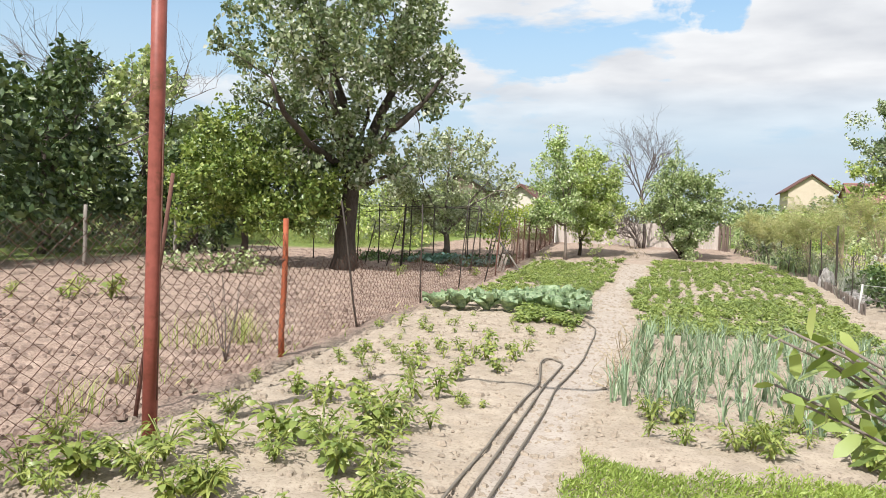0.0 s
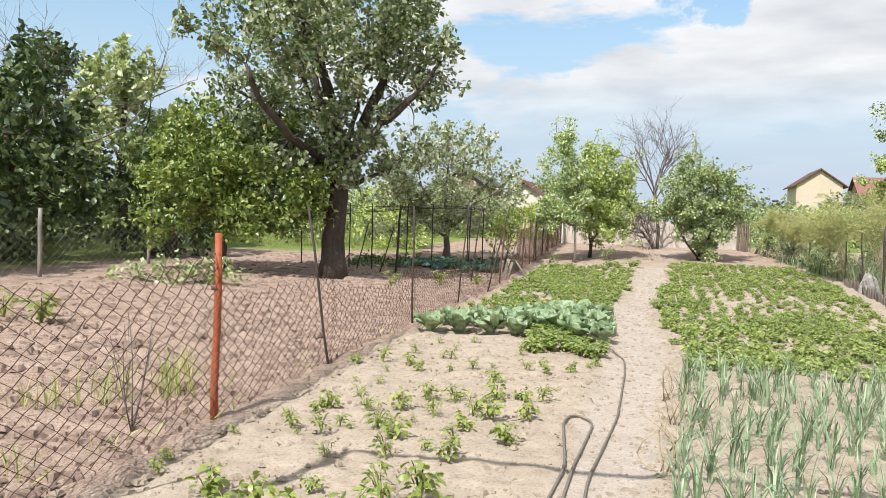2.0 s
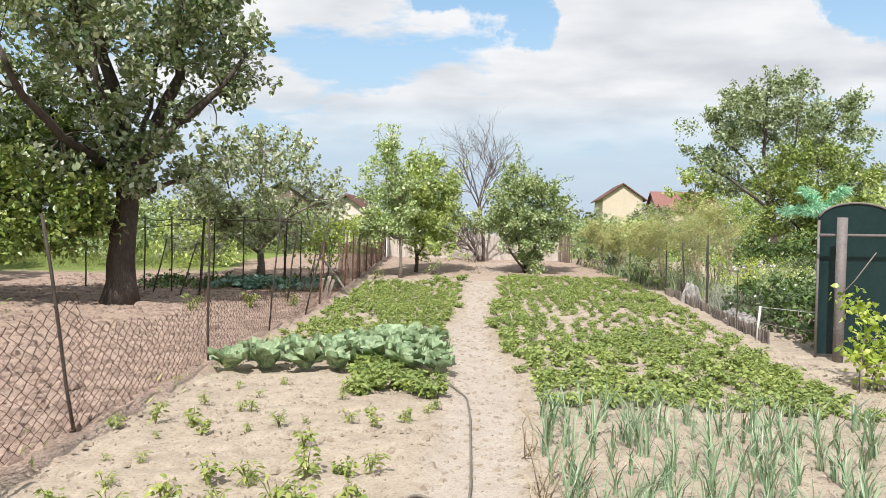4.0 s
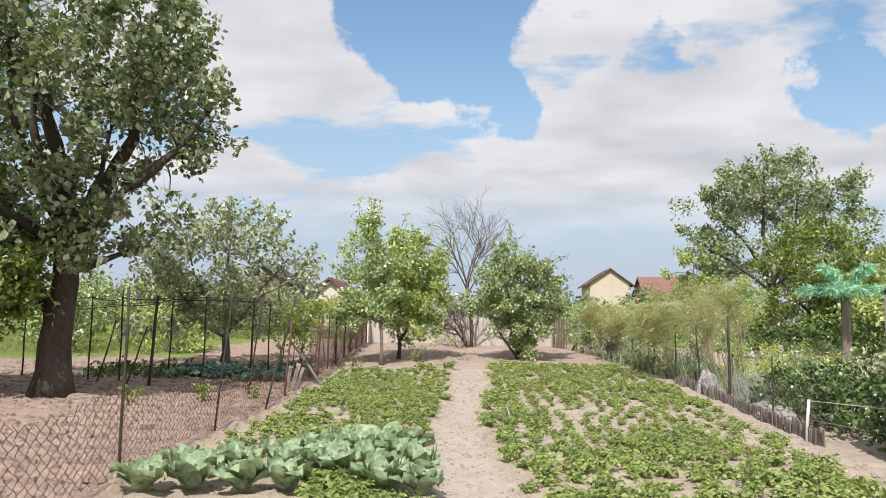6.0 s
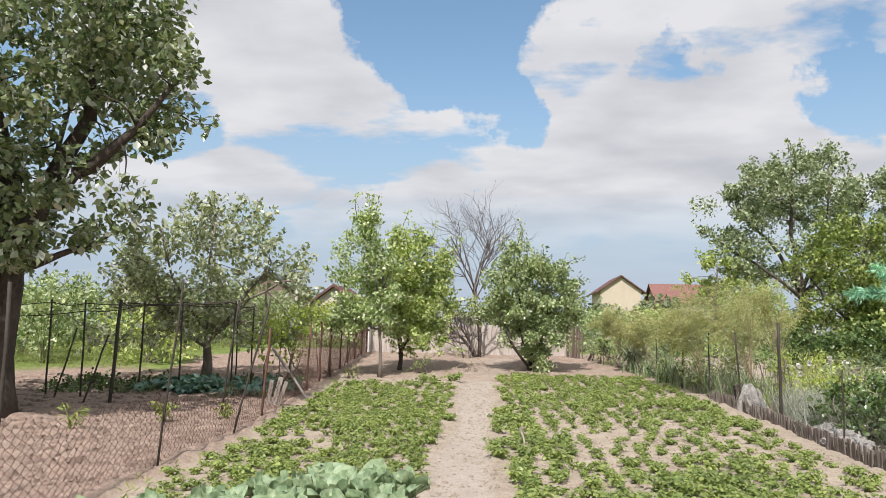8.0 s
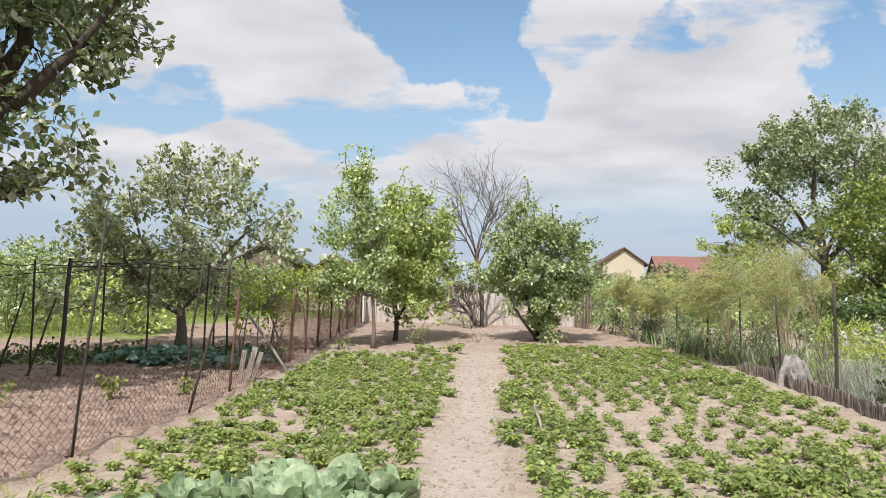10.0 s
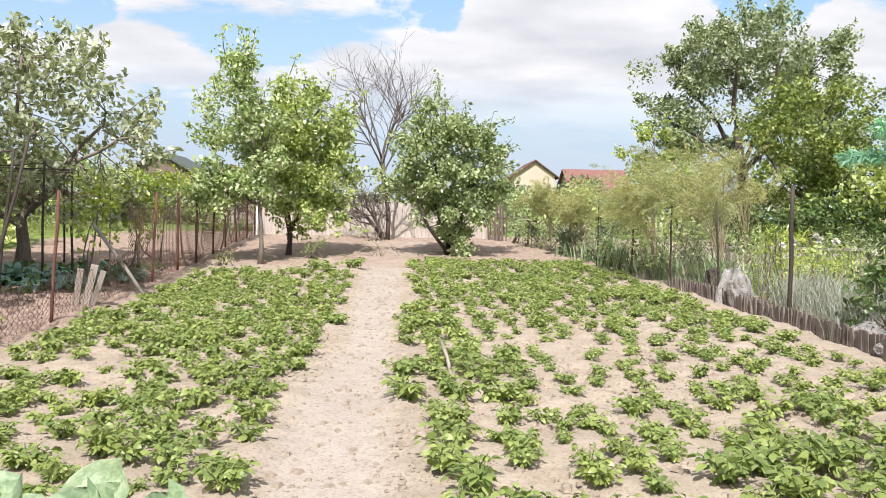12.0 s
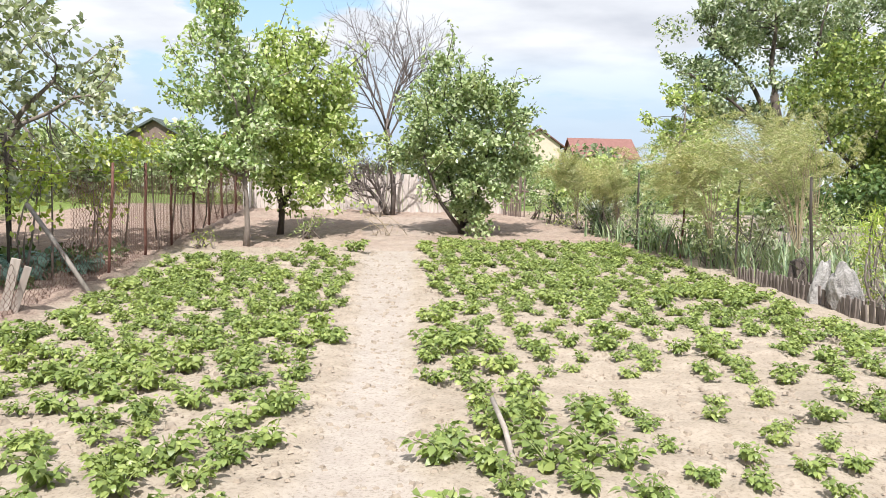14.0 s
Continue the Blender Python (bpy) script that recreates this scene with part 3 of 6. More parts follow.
def path_place(rng, n):
    y = 3 + 28 * rng.rand(n)
    side = rng.rand(n) < 0.5
    return np.where(side, along(PATH_LEFT, y), along(PATH_RIGHT, y)) + rng.randn(n) * 0.1, y


clods("plot_clods", CLOD, "reddish brown clods of dug soil", 3, 17000, left_place, 0.014, 0.072)
clods("bed_clods", CRUMB, "pale sandy crumbs of soil between plants", 4, 27000, bed_place, 0.004, 0.032)
clods("path_clods", CRUMB, "small crumbs of earth along the footpath", 6, 1300, path_place, 0.003, 0.016)


# ---- fences ----
def stake(parent, name, x, y, top_dx, top_dy, height, radius, mat, sides=8, label=""):
    """A slightly uneven upright from the ground up, leaning by top_dx, top_dy."""
    z = gz(x, y)
    t = np.linspace(0, 1, 5)
    px, py, _ = parent.matrix_world.translation
    pts = [(x - px + top_dx * k + 0.008 * math.sin(9 * k + x), y - py + top_dy * k, z - parent.matrix_world.translation[2] - 0.12 + (height + 0.12) * k) for k in t]
    return part(name, Heap().tube(pts, [radius * 1.05, radius, radius, radius * 0.97, radius * 0.93], sides).mesh(name, mat), parent, label)


def chain_link(name, parent, line, y0, y1, height, cell, wire, mat, seed, sag=0.1, drift=0.0):
    """Diamond mesh between two stations: zigzag wires hooked into each other, sagging at the top."""
    rng = np.random.RandomState(seed)
    ys = np.arange(y0, y1, cell)
    o = parent.matrix_world.translation
    v, q, n = [], [], 0
    for k, yc in enumerate(ys):
        u = (yc - y0) / max(0.01, y1 - y0)
        h = height - sag * 4 * u * (1 - u) * (0.7 + 0.6 * value_noise(np.array([yc * 0.8]), np.array([seed * 1.7]))[0]) + 0.012 * rng.randn()
        m = max(2, int(h / (cell * 0.62)))
        i = np.arange(m + 1)
        y = yc + np.where((i + k) % 2 == 0, -0.5, 0.5) * cell * 1.04
        z = i / m * h
        bulge = drift * np.sin(z / max(h, 0.1) * 3.1) * (0.6 + 0.8 * value_noise(np.array([yc]), np.array([4.0]))[0])
        x = along(line, y) + bulge + 0.006 * np.where(i % 2, 1, -1)
        z = z + ground_height(x, y) + 0.02 + 0.02 * np.sin(y * 3)
        p = np.stack([x - o[0], y - o[1], z - o[2]], 1)
        a = [(wire, 0, 0), (-wire * 0.5, wire * 0.9, 0), (-wire * 0.5, -wire * 0.9, 0)]
        ring = p[:, None] + np.array(a)[None]
        v.append(ring.reshape(-1, 3))
        ii, jj = np.meshgrid(np.arange(m), np.arange(3), indexing="ij")
        kk = (jj + 1) % 3
        q.append(np.stack([ii * 3 + jj, ii * 3 + kk, ii * 3 + 3 + kk, ii * 3 + 3 + jj], -1).reshape(-1, 4) + n)
        n += 3 * (m + 1)
    return part(name, mesh_of(name, np.vstack(v), np.vstack(q), mat), parent)


def strand(name, parent, pts, radius, mat, sides=5, label=""):
    o = np.array(parent.matrix_world.translation)
    return part(name, Heap().tube(np.array(pts) - o, radius, sides).mesh(name, mat), parent, label)


left_fence = empty("chain_link_fence", -4.12, 7.35, -0.06, label="rusty sagging chain-link fence on thin metal posts", category="fence")
# foot y, lean x, lean y, height, radius
stake(left_fence, "post", -3.94, 4.8, 0.3, 0.02, 1.85, 0.016, RUST_POST)
red = stake(left_fence, "post", -4.12, 7.35, 0.02, 0.0, 1.5, 0.032, RED_RUST, 10, "orange-red painted pipe post")
cap = Heap().tube([(0, 0, 1.05), (0, 0, 1.075)], 0.042, 10).mesh("wire_tie", RUST)
part("wire_tie", cap, left_fence)
for y, dx, dy, h, r in ((2.2, 0.05, 0, 1.5, 0.016), (9.8, -0.3, 0.0, 1.75, 0.015), (13.45, -0.05, 0.1, 1.85, 0.016), (16.45, 0.16, 0.1, 2.05, 0.013), (19.15, 0.44, 0.2, 1.95, 0.016),
                        (21.0, 0.1, 0, 1.5, 0.02), (25.4, 0.05, 0.1, 1.55, 0.022), (27.3, 0.02, 0, 1.5, 0.025), (29.1, 0.0, 0.0, 1.6, 0.024), (30.8, 0.05, 0, 1.5, 0.025),
                        (32.4, 0, 0, 1.5, 0.024), (34.0, -0.04, 0, 1.45, 0.03), (35.8, 0.03, 0, 1.45, 0.03), (37.4, 0, 0, 1.4, 0.03)):
    stake(left_fence, "post", float(along(FENCE_LEFT, y)), y, dx, dy, h, r, DARK_STEEL if 8 < y < 20 else RUST_POST)
chain_link("mesh_panel", left_fence, FENCE_LEFT, -1.0, 4.8, 1.5, 0.086, 0.0041, RUST, 1, 0.06, 0.05)
chain_link("mesh_panel", left_fence, FENCE_LEFT, 4.8, 7.35, 1.34, 0.086, 0.0041, RUST, 2, 0.14, 0.07)
chain_link("mesh_panel", left_fence, FENCE_LEFT, 7.35, 9.8, 1.12, 0.084, 0.0038, RUST, 3, 0.18, 0.05)
chain_link("mesh_panel", left_fence, FENCE_LEFT, 9.8, 13.45, 0.95, 0.084, 0.0038, RUST, 4, 0.22, 0.04)
chain_link("mesh_panel", left_fence, FENCE_LEFT, 13.45, 16.5, 0.78, 0.066, 0.003, RUST, 5, 0.1, 0.03)
chain_link("mesh_panel", left_fence, FENCE_LEFT, 16.5, 19.1, 0.7, 0.06, 0.003, RUST, 6, 0.1, 0.03)
chain_link("mesh_panel", left_fence, FENCE_LEFT, 19.1, 24.0, 0.6, 0.06, 0.003, RUST, 7, 0.15, 0.03)
chain_link("mesh_panel", left_fence, FENCE_LEFT, 24.0, 29.0, 1.35, 0.055, 0.0036, RUST_NET, 8, 0.1, 0.02)
chain_link("mesh_panel", left_fence, FENCE_LEFT, 29.0, 37.6, 1.35, 0.055, 0.0048, RUST_NET, 9, 0.08, 0.02)
ys = np.linspace(19.2, 37.4, 30)
strand("top_wire", left_fence, np.stack([along(FENCE_LEFT, ys), ys, ground_height(along(FENCE_LEFT, ys), ys) + 1.42 + 0.03 * np.sin(ys * 2.6)], 1), 0.004, RUST)


# ---- clothes-line frame of red pipe ----
frame_root = empty("pipe_frame", -3.3, 4.18, gz(-3.3, 4.18), label="tall frame of red-painted steel pipe standing in the soil", category="pipe frame")
part("post", Heap().tube([(0, 0, -0.2), (0, 0, 1.0), (0.004, 0, 2.2), (0.0, 0, 3.45)], 0.049, 16).mesh("post", RED_PAINT), frame_root)
part("post", Heap().tube([(5.4, 0.75, -0.2), (5.4, 0.75, 1.5), (5.4, 0.75, 3.45)], 0.049, 16).mesh("post", RED_PAINT), frame_root)
part("crossbar", Heap().tube([(-0.05, 0, 3.45), (2.7, 0.37, 3.44), (5.45, 0.755, 3.45)], 0.03, 12).mesh("crossbar", RED_PAINT), frame_root)
part("wire_tie", Heap().tube([(0.06, -0.01, 0.3), (0.065, -0.01, 1.6), (0.055, 0.0, 2.1)], 0.004, 5).mesh("wire_tie", RUST), frame_root)

# ---- hose and black pipe ----
def rope(name, pts, radius, mat, label, category, lift=0.01, sides=8):
    p = np.array(pts, float)
    t = np.concatenate([[0], np.cumsum(np.linalg.norm(np.diff(p, axis=0), axis=1))])
    s = np.linspace(0, t[-1], int(t[-1] / 0.05))
    x, y = np.interp(s, t, p[:, 0]), np.interp(s, t, p[:, 1])
    k = np.array([1, 2, 3, 2, 1.0]) / 9
    for _ in range(4):
        x[2:-2], y[2:-2] = np.convolve(x, k, "valid"), np.convolve(y, k, "valid")
    z = ground_height(x, y) + radius + lift
    root = np.array([x[0], y[0], 0])
    me = Heap().tube(np.stack([x, y, z], 1) - root, radius, sides).mesh(name, mat)
    ob = new(name, me)
    ob.location = root
    return tagged(ob, label, category)


rope("garden_hose", [(-1.12, 0.5), (-1.2, 4.08), (-1.22, 5.1), (-1.27, 6.3), (-1.27, 7.3), (-1.45, 8.35), (-1.44, 8.66), (-1.33, 8.75), (-1.22, 8.6), (-1.22, 7.35), (-1.15, 5.6), (-1.09, 4.1), (-1.0, 0.5)],
     0.0105, HOSE, "grey-brown rubber hose doubled into a loop on the path", "hose")
rope("garden_hose", [(-0.85, 0.4), (-0.98, 4.2), (-1.04, 6.3), (-1.09, 7.1), (-1.05, 8.9), (-1.14, 10.86), (-1.22, 11.8), (-1.5, 12.5), (-1.9, 12.8)],
     0.0098, HOSE, "grey-brown rubber hose running up the path to the cabbages", "hose")


# ---- crops ----
LANCE = (np.array([(0, 0, 0), (0.3, -0.13, 0.06), (0.3, 0.13, 0.06), (0.7, -0.1, 0.0), (0.7, 0.1, 0.0), (1, 0, -0.22)]), OVAL[1])

def leaf_plant(seed, stems, leaf, height, radius, mat, leaves, shape=OVAL):
    """A low bushy plant: curved stems with drooping leaves along them; stems and leaves in one mesh."""
    rng = np.random.RandomState(seed)
    wood, at, way = Heap(), [], []
    for _ in range(stems):
        a, r = rng.rand() * 6.28, radius * (0.45 + 0.55 * rng.rand())
        h = height * (0.6 + 0.45 * rng.rand())
        tip = np.array([math.cos(a) * r, math.sin(a) * r, h])
        t = np.linspace(0, 1, 4)[:, None]
        p = np.concatenate([tip[None, :2] * t ** 1.3, h * (1.5 * t - 0.5 * t * t)], 1)
        wood.tube(p, np.linspace(0.006, 0.003, 4), 3, False)
        for _ in range(leaves // stems):
            k = 0.25 + 0.75 * rng.rand()
            q = np.array([np.interp(k, t[:, 0], p[:, c]) for c in range(3)])
            b = rng.rand() * 6.28
            out = np.array([math.cos(b), math.sin(b), 0.25 * rng.randn() - 0.1])
            out[:2] += tip[:2] / (radius + 1e-6) * 0.7
            at.append(q + out * 0.02)
            way.append(out)
    at = np.array(at)
    v, f = leaf_arrays(at, np.array(way), leaf * (0.6 + 0.7 * rng.rand(len(at))), rng, shape, wobble=0.45)
    wv, wq = np.vstack(wood.v), np.vstack(wood.q)
    return np.vstack([v, wv]), f, wq + len(v), mat


def plant_mesh(name, made):
    """The stalk and the foliage of a plant, as two meshes."""
    v, f, q, mat = made
    first = int(q.min())
    return mesh_of("stalk", v[first:], q - first, mat), mesh_of("foliage", v[:first], f, mat)


def plant(name, me, x, y, scale, turn, label, category, group):
    meshes = me if isinstance(me, tuple) else (me,)
    ob = new(name, None if len(meshes) > 1 else meshes[0])
    ob.matrix_world = pose(x, y, gz(x, y) - 0.005, 0, 0, turn) @ Matrix.Diagonal((scale, scale, scale, 1))
    if len(meshes) > 1:
        ob.empty_display_size = 0.05
        for kind, more in zip(("stalk", "foliage"), meshes):
            tagged(part(kind, more, ob), kind="stuff")
    return tagged(ob, label, category, group)


rng = np.random.RandomState(21)
SEED_MESH = [plant_mesh("seedling", leaf_plant(40 + i, 5 + i % 3, 0.06, 0.19 + 0.02 * (i % 3), 0.1, SEED_LEAF, 50 + 5 * (i % 3), LANCE if i % 2 else OVAL)) for i in range(6)]
BIG_MESH = [plant_mesh("young_pepper", leaf_plant(50 + i, 10, 0.064, 0.23, 0.17, SEED_LEAF, 120, OVAL if i == 1 else LANCE)) for i in range(4)]
MIDDLE_BED = [(-4.03, 9.94), (-3.77, 10.1), (-3.43, 10.09), (-2.73, 10.18), (-2.36, 9.57), (-2.17, 10.32), (-1.89, 9.03), (-1.75, 9.06), (-2.17, 8.96), (-2.51, 8.75), (-2.79, 8.75), (-3.13, 8.14), (-2.86, 8.26), (-2.52, 8.17), (-2.15, 7.86), (-2.16, 7.56), (-1.76, 7.61), (-2.82, 7.67), (-2.57, 7.47), (-3.45, 7.4), (-3.43, 8.07), (-3.17, 7.38), (-2.06, 8.28), (-2.22, 8.35), (-1.74, 8.35), (-2.49, 7.01), (-2.06, 7.1)]
NEAR_BED = [(-3.24, 5.01), (-2.75, 5.5), (-2.35, 5.57), (-2.2, 5.77), (-2.76, 5.79), (-2.14, 6.09), (-1.99, 6.32), (-2.76, 4.2), (-2.38, 4.2), (-1.91, 4.1), (-1.68, 4.13), (-3.02, 3.69), (-2.99, 3.93), (-3.26, 3.51), (-3.85, 3.97), (-3.43, 3.3), (-3.17, 5.89), (-2.05, 5.01), (-1.91, 5.18), (-1.74, 5.37), (-2.3, 4.7), (-2.55, 4.55), (-2.1, 4.45), (-1.8, 4.65)]
for k, (x, y) in enumerate(MIDDLE_BED):
    plant("seedling", SEED_MESH[k % 6], x, y, 0.66 + 0.42 * rng.rand(), 360 * rng.rand(), "young pepper seedling in dry sandy soil", "seedling", "seedlings in the sandy bed")
for k, (x, y) in enumerate(NEAR_BED):
    big = y < 5.2
    plant("young_pepper" if big else "seedling", (BIG_MESH if big else SEED_MESH)[k % 4], x, y, 0.9 + 0.45 * rng.rand(), 360 * rng.rand(),
          "bushy young pepper plant in sandy soil" if big else "young pepper seedling in dry sandy soil", "pepper plant" if big else "seedling", "plants in the near bed" if big else "seedlings in the sandy bed")
for k in range(46):
    x, y = -3.95 + 2.5 * rng.rand(), 5.9 + 6.2 * rng.rand()
    plant("seedling", SEED_MESH[k % 6], x, y, 0.3 + 0.35 * rng.rand(), 360 * rng.rand(), "small young seedling in dry sandy soil", "seedling", "seedlings in the sandy bed")
for k in range(20):
    x, y = -3.6 + 2.3 * rng.rand(), 2.4 + 1.4 * rng.rand()
    plant("young_pepper", BIG_MESH[k % 4], x, y, 0.8 + 0.4 * rng.rand(), 360 * rng.rand(), "bushy young pepper plant in sandy soil", "pepper plant", "plants in the near bed")
for k in range(32):
    x, y = -0.45 + 2.6 * rng.rand(), 5.45 + 1.0 * rng.rand()
    plant("seedling", (SEED_MESH + BIG_MESH)[k % 10], x, y, 0.7 + 0.4 * rng.rand(), 360 * rng.rand(), "young pepper seedling beside the onion bed", "seedling", "seedlings beside the onions")

CROP = [leaf_plant(70 + i, 10 + i % 3, 0.062, 0.14 + 0.014 * (i % 4), 0.165, CROP_PALE if i % 3 == 2 else CROP_LEAF, 120) for i in range(8)]
CROP_MESH = [plant_mesh("potato_plant", c) for c in CROP]
rest, count = [], 0


def lay_crop(x, y, scale, turn, kind):
    """The plants nearest the walk are things of their own; the others are joined."""
    global count
    if -2.9 < x < 1.9 and 14.6 < y < 19.4 and count < 290:
        count += 1
        plant("potato_plant", CROP_MESH[kind], x, y, scale, turn, "low bushy potato plant with drooping green leaves", "potato plant", "potato plants in rows")
    else:
        rest.append((x, y, scale, turn, kind))


for row in np.arange(-4.6, -1.3, 0.25):
    for y in np.arange(14.7, 27.6, 0.24):
        yy, xx = y + 0.08 * rng.randn(), row + 0.06 * rng.randn() - 0.028 * (y - 14)
        edge = along(PATH_LEFT, yy) - 0.09
        if xx > edge or xx < along(FENCE_LEFT, yy) + 0.42:
            continue
        thin = value_noise(np.array([xx * 0.9 + 3]), np.array([yy * 0.7]))[0]
        if thin < 0.16 or rng.rand() < 0.18 or (yy > 25.5 and rng.rand() < 0.4):
            continue
        lay_crop(xx, yy, (0.5 + 0.42 * rng.rand()) * (0.75 + 0.5 * thin), 360 * rng.rand(), rng.randint(8))
for row in np.arange(-1.03, 3.6, 0.31):
    for y in np.arange(11.4, 30.2, 0.245):
        yy, xx = y + 0.09 * rng.randn(), row + 0.06 * rng.randn() - 0.012 * (y - 14)
        if xx < along(PATH_RIGHT, yy) + 0.07 or xx > along(FENCE_RIGHT, yy) - 0.42:
            continue
        gap = 0.9 * math.exp(-((xx - 0.2) / 0.45) ** 2 - ((yy - 19.4) / 2.6) ** 2) + 0.4 * math.exp(-((xx - 1.0) / 0.7) ** 2 - ((yy - 18.6) / 1.9) ** 2) + 0.8 * math.exp(-((xx - 2.6) / 1.0) ** 2 - ((yy - 18.5) / 2.2) ** 2) + 0.5 * math.exp(-((xx - 1.2) / 0.5) ** 2 - ((yy - 22) / 1.2) ** 2)
        thin = value_noise(np.array([xx * 1.1 + 13]), np.array([yy * 0.8]))[0]
        if rng.rand() < 0.46 * gap or thin < 0.08 or rng.rand() < 0.05:
            continue
        lay_crop(xx, yy, (0.62 + 0.42 * rng.rand() - (0.08 if yy > 16.5 else 0.0)) * (0.82 + 0.4 * thin) * (1 - 0.35 * min(1, gap)), 360 * rng.rand(), rng.randint(8))
for x, y in ((-2.6, 27.2), (-2.9, 27.7), (-2.2, 28.3)):
    lay_crop(x, y, 1.45, 90 * rng.rand(), 1)


def join_crop():
    v, f, q, fq, n = [], [], [], [], 0
    tri_kind, quad_kind = [], []
    for x, y, s, turn, kind in rest:
        pv, pf, pq, mat = CROP[kind]
        a = radians(turn)
        r = np.array([(math.cos(a), -math.sin(a), 0), (math.sin(a), math.cos(a), 0), (0, 0, 1)])
        v.append(pv @ r.T * s + np.array([x, y, gz(x, y) - 0.005]))
        k = 1 if mat is CROP_PALE else 0
        f.append((pf + n, k))
        q.append((pq + n, k))
        n += len(pv)
    groups = [(np.vstack([a for a, k in part_list if k == m]), m) for part_list in (f, q) for m in (0, 1)]
    tagged(new("potato_crop", mesh_of("potato_crop", np.vstack(v), groups, [CROP_LEAF, CROP_PALE])), "rows of low bushy green potato plants", "crop", kind="stuff")


join_crop()


def cabbage(x, y, size, seed):
    """A cabbage: a rosette of broad cupped leaves with wavy rims and a pale rib round a tight head."""
    r = np.random.RandomState(seed)
    root = empty("cabbage", x, y, gz(x, y), 360 * r.rand(), label="large open cabbage with broad blue-green leaves", category="cabbage", group="cabbages across the bed")
    n = int(11 + 3 * r.rand())
    for k in range(n):
        inner = k / n
        a = k * 2.4 + 0.3 * r.rand()
        vary = 0.8 + 0.45 * r.rand()
        length, width = size * (0.85 - 0.4 * inner) * vary, size * (0.66 - 0.26 * inner) * vary
        lift = 0.55 + 0.95 * inner + 0.5 * r.rand()
        u, w = np.meshgrid(np.linspace(0, 1, 9), np.linspace(-1, 1, 13), indexing="ij")
        wide = np.sin(np.clip(u * 0.93 + 0.07, 0, 1) * math.pi) ** 0.55 * width * 0.5
        along_leaf = u * length
        rim = size * (0.14 * np.sin(w * 8 + k + u * 4) * np.abs(w) ** 1.5 * u + 0.05 * np.sin(w * 17 + 2 * k + u * 9) * u)
        up = np.sin(u * 1.9) * length * 0.55 * lift + 0.16 * size * w * w * u + rim + 0.012 * np.abs(np.sin(w * 9)) * u - 0.01 * np.exp(-(w * 6) ** 2)
        px, py = along_leaf * (1 - 0.35 * inner), w * wide
        p = np.stack([px * math.cos(a) - py * math.sin(a), px * math.sin(a) + py * math.cos(a), up + 0.03], -1).reshape(-1, 3)
        i, j = np.meshgrid(np.arange(8), np.arange(12), indexing="ij")
        q = np.stack([i * 13 + j, (i + 1) * 13 + j, (i + 1) * 13 + j + 1, i * 13 + j + 1], -1).reshape(-1, 4)
        part("leaf", mesh_of("leaf", p, q, CABBAGE_LEAF), root)
    u, w = np.meshgrid(np.linspace(0.02, math.pi - 0.02, 7), np.linspace(0, 2 * math.pi, 11)[:-1], indexing="ij")
    rad = size * 0.24 * (1 + 0.06 * np.sin(3 * w + u * 2))
    p = np.stack([rad * np.sin(u) * np.cos(w), rad * np.sin(u) * np.sin(w), size * 0.26 + rad * 0.85 * np.cos(u)], -1).reshape(-1, 3)
    i, j = np.meshgrid(np.arange(6), np.arange(10), indexing="ij")
    q = np.stack([i * 10 + j, (i + 1) * 10 + j, (i + 1) * 10 + (j + 1) % 10, i * 10 + (j + 1) % 10], -1).reshape(-1, 4)
    part("head", mesh_of("head", p, q, CABBAGE_LEAF), root)


for k, (x, y, s) in enumerate(((-4.12, 12.8, 0.36), (-3.7, 12.92, 0.38), (-3.22, 12.86, 0.38), (-2.84, 12.98, 0.36), (-4.0, 13.5, 0.36), (-3.5, 13.55, 0.38), (-2.98, 13.6, 0.36), (-2.5, 13.5, 0.36),
                               (-1.98, 13.1, 0.42), (-1.72, 13.65, 0.38), (-2.2, 13.95, 0.34), (-1.62, 12.98, 0.36), (-3.2, 14.1, 0.36), (-2.75, 14.05, 0.36), (-2.95, 14.55, 0.4), (-2.45, 14.5, 0.42), (-2.02, 14.35, 0.4), (-1.85, 14.75, 0.36), (-2.6, 14.9, 0.38), (-2.2, 14.85, 0.4))):
    cabbage(x, y, s, 300 + k)
for k in range(20):
    x, y = -2.5 + 1.0 * rng.rand(), 11.5 + 1.3 * rng.rand()
    plant("potato_plant", CROP_MESH[k % 8], x, y, 0.7 + 0.5 * rng.rand(), 360 * rng.rand(), "small potato plant in front of the cabbages", "potato plant", "potato plants by the cabbages")
for k in range(14):
    x, y = -2.6 + 0.5 * rng.rand(), 12.6 + 0.9 * rng.rand()
    plant("potato_plant", CROP_MESH[k % 8], x, y, 0.8 + 0.4 * rng.rand(), 360 * rng.rand(), "potato plant among the cabbages", "potato plant", "potato plants by the cabbages")


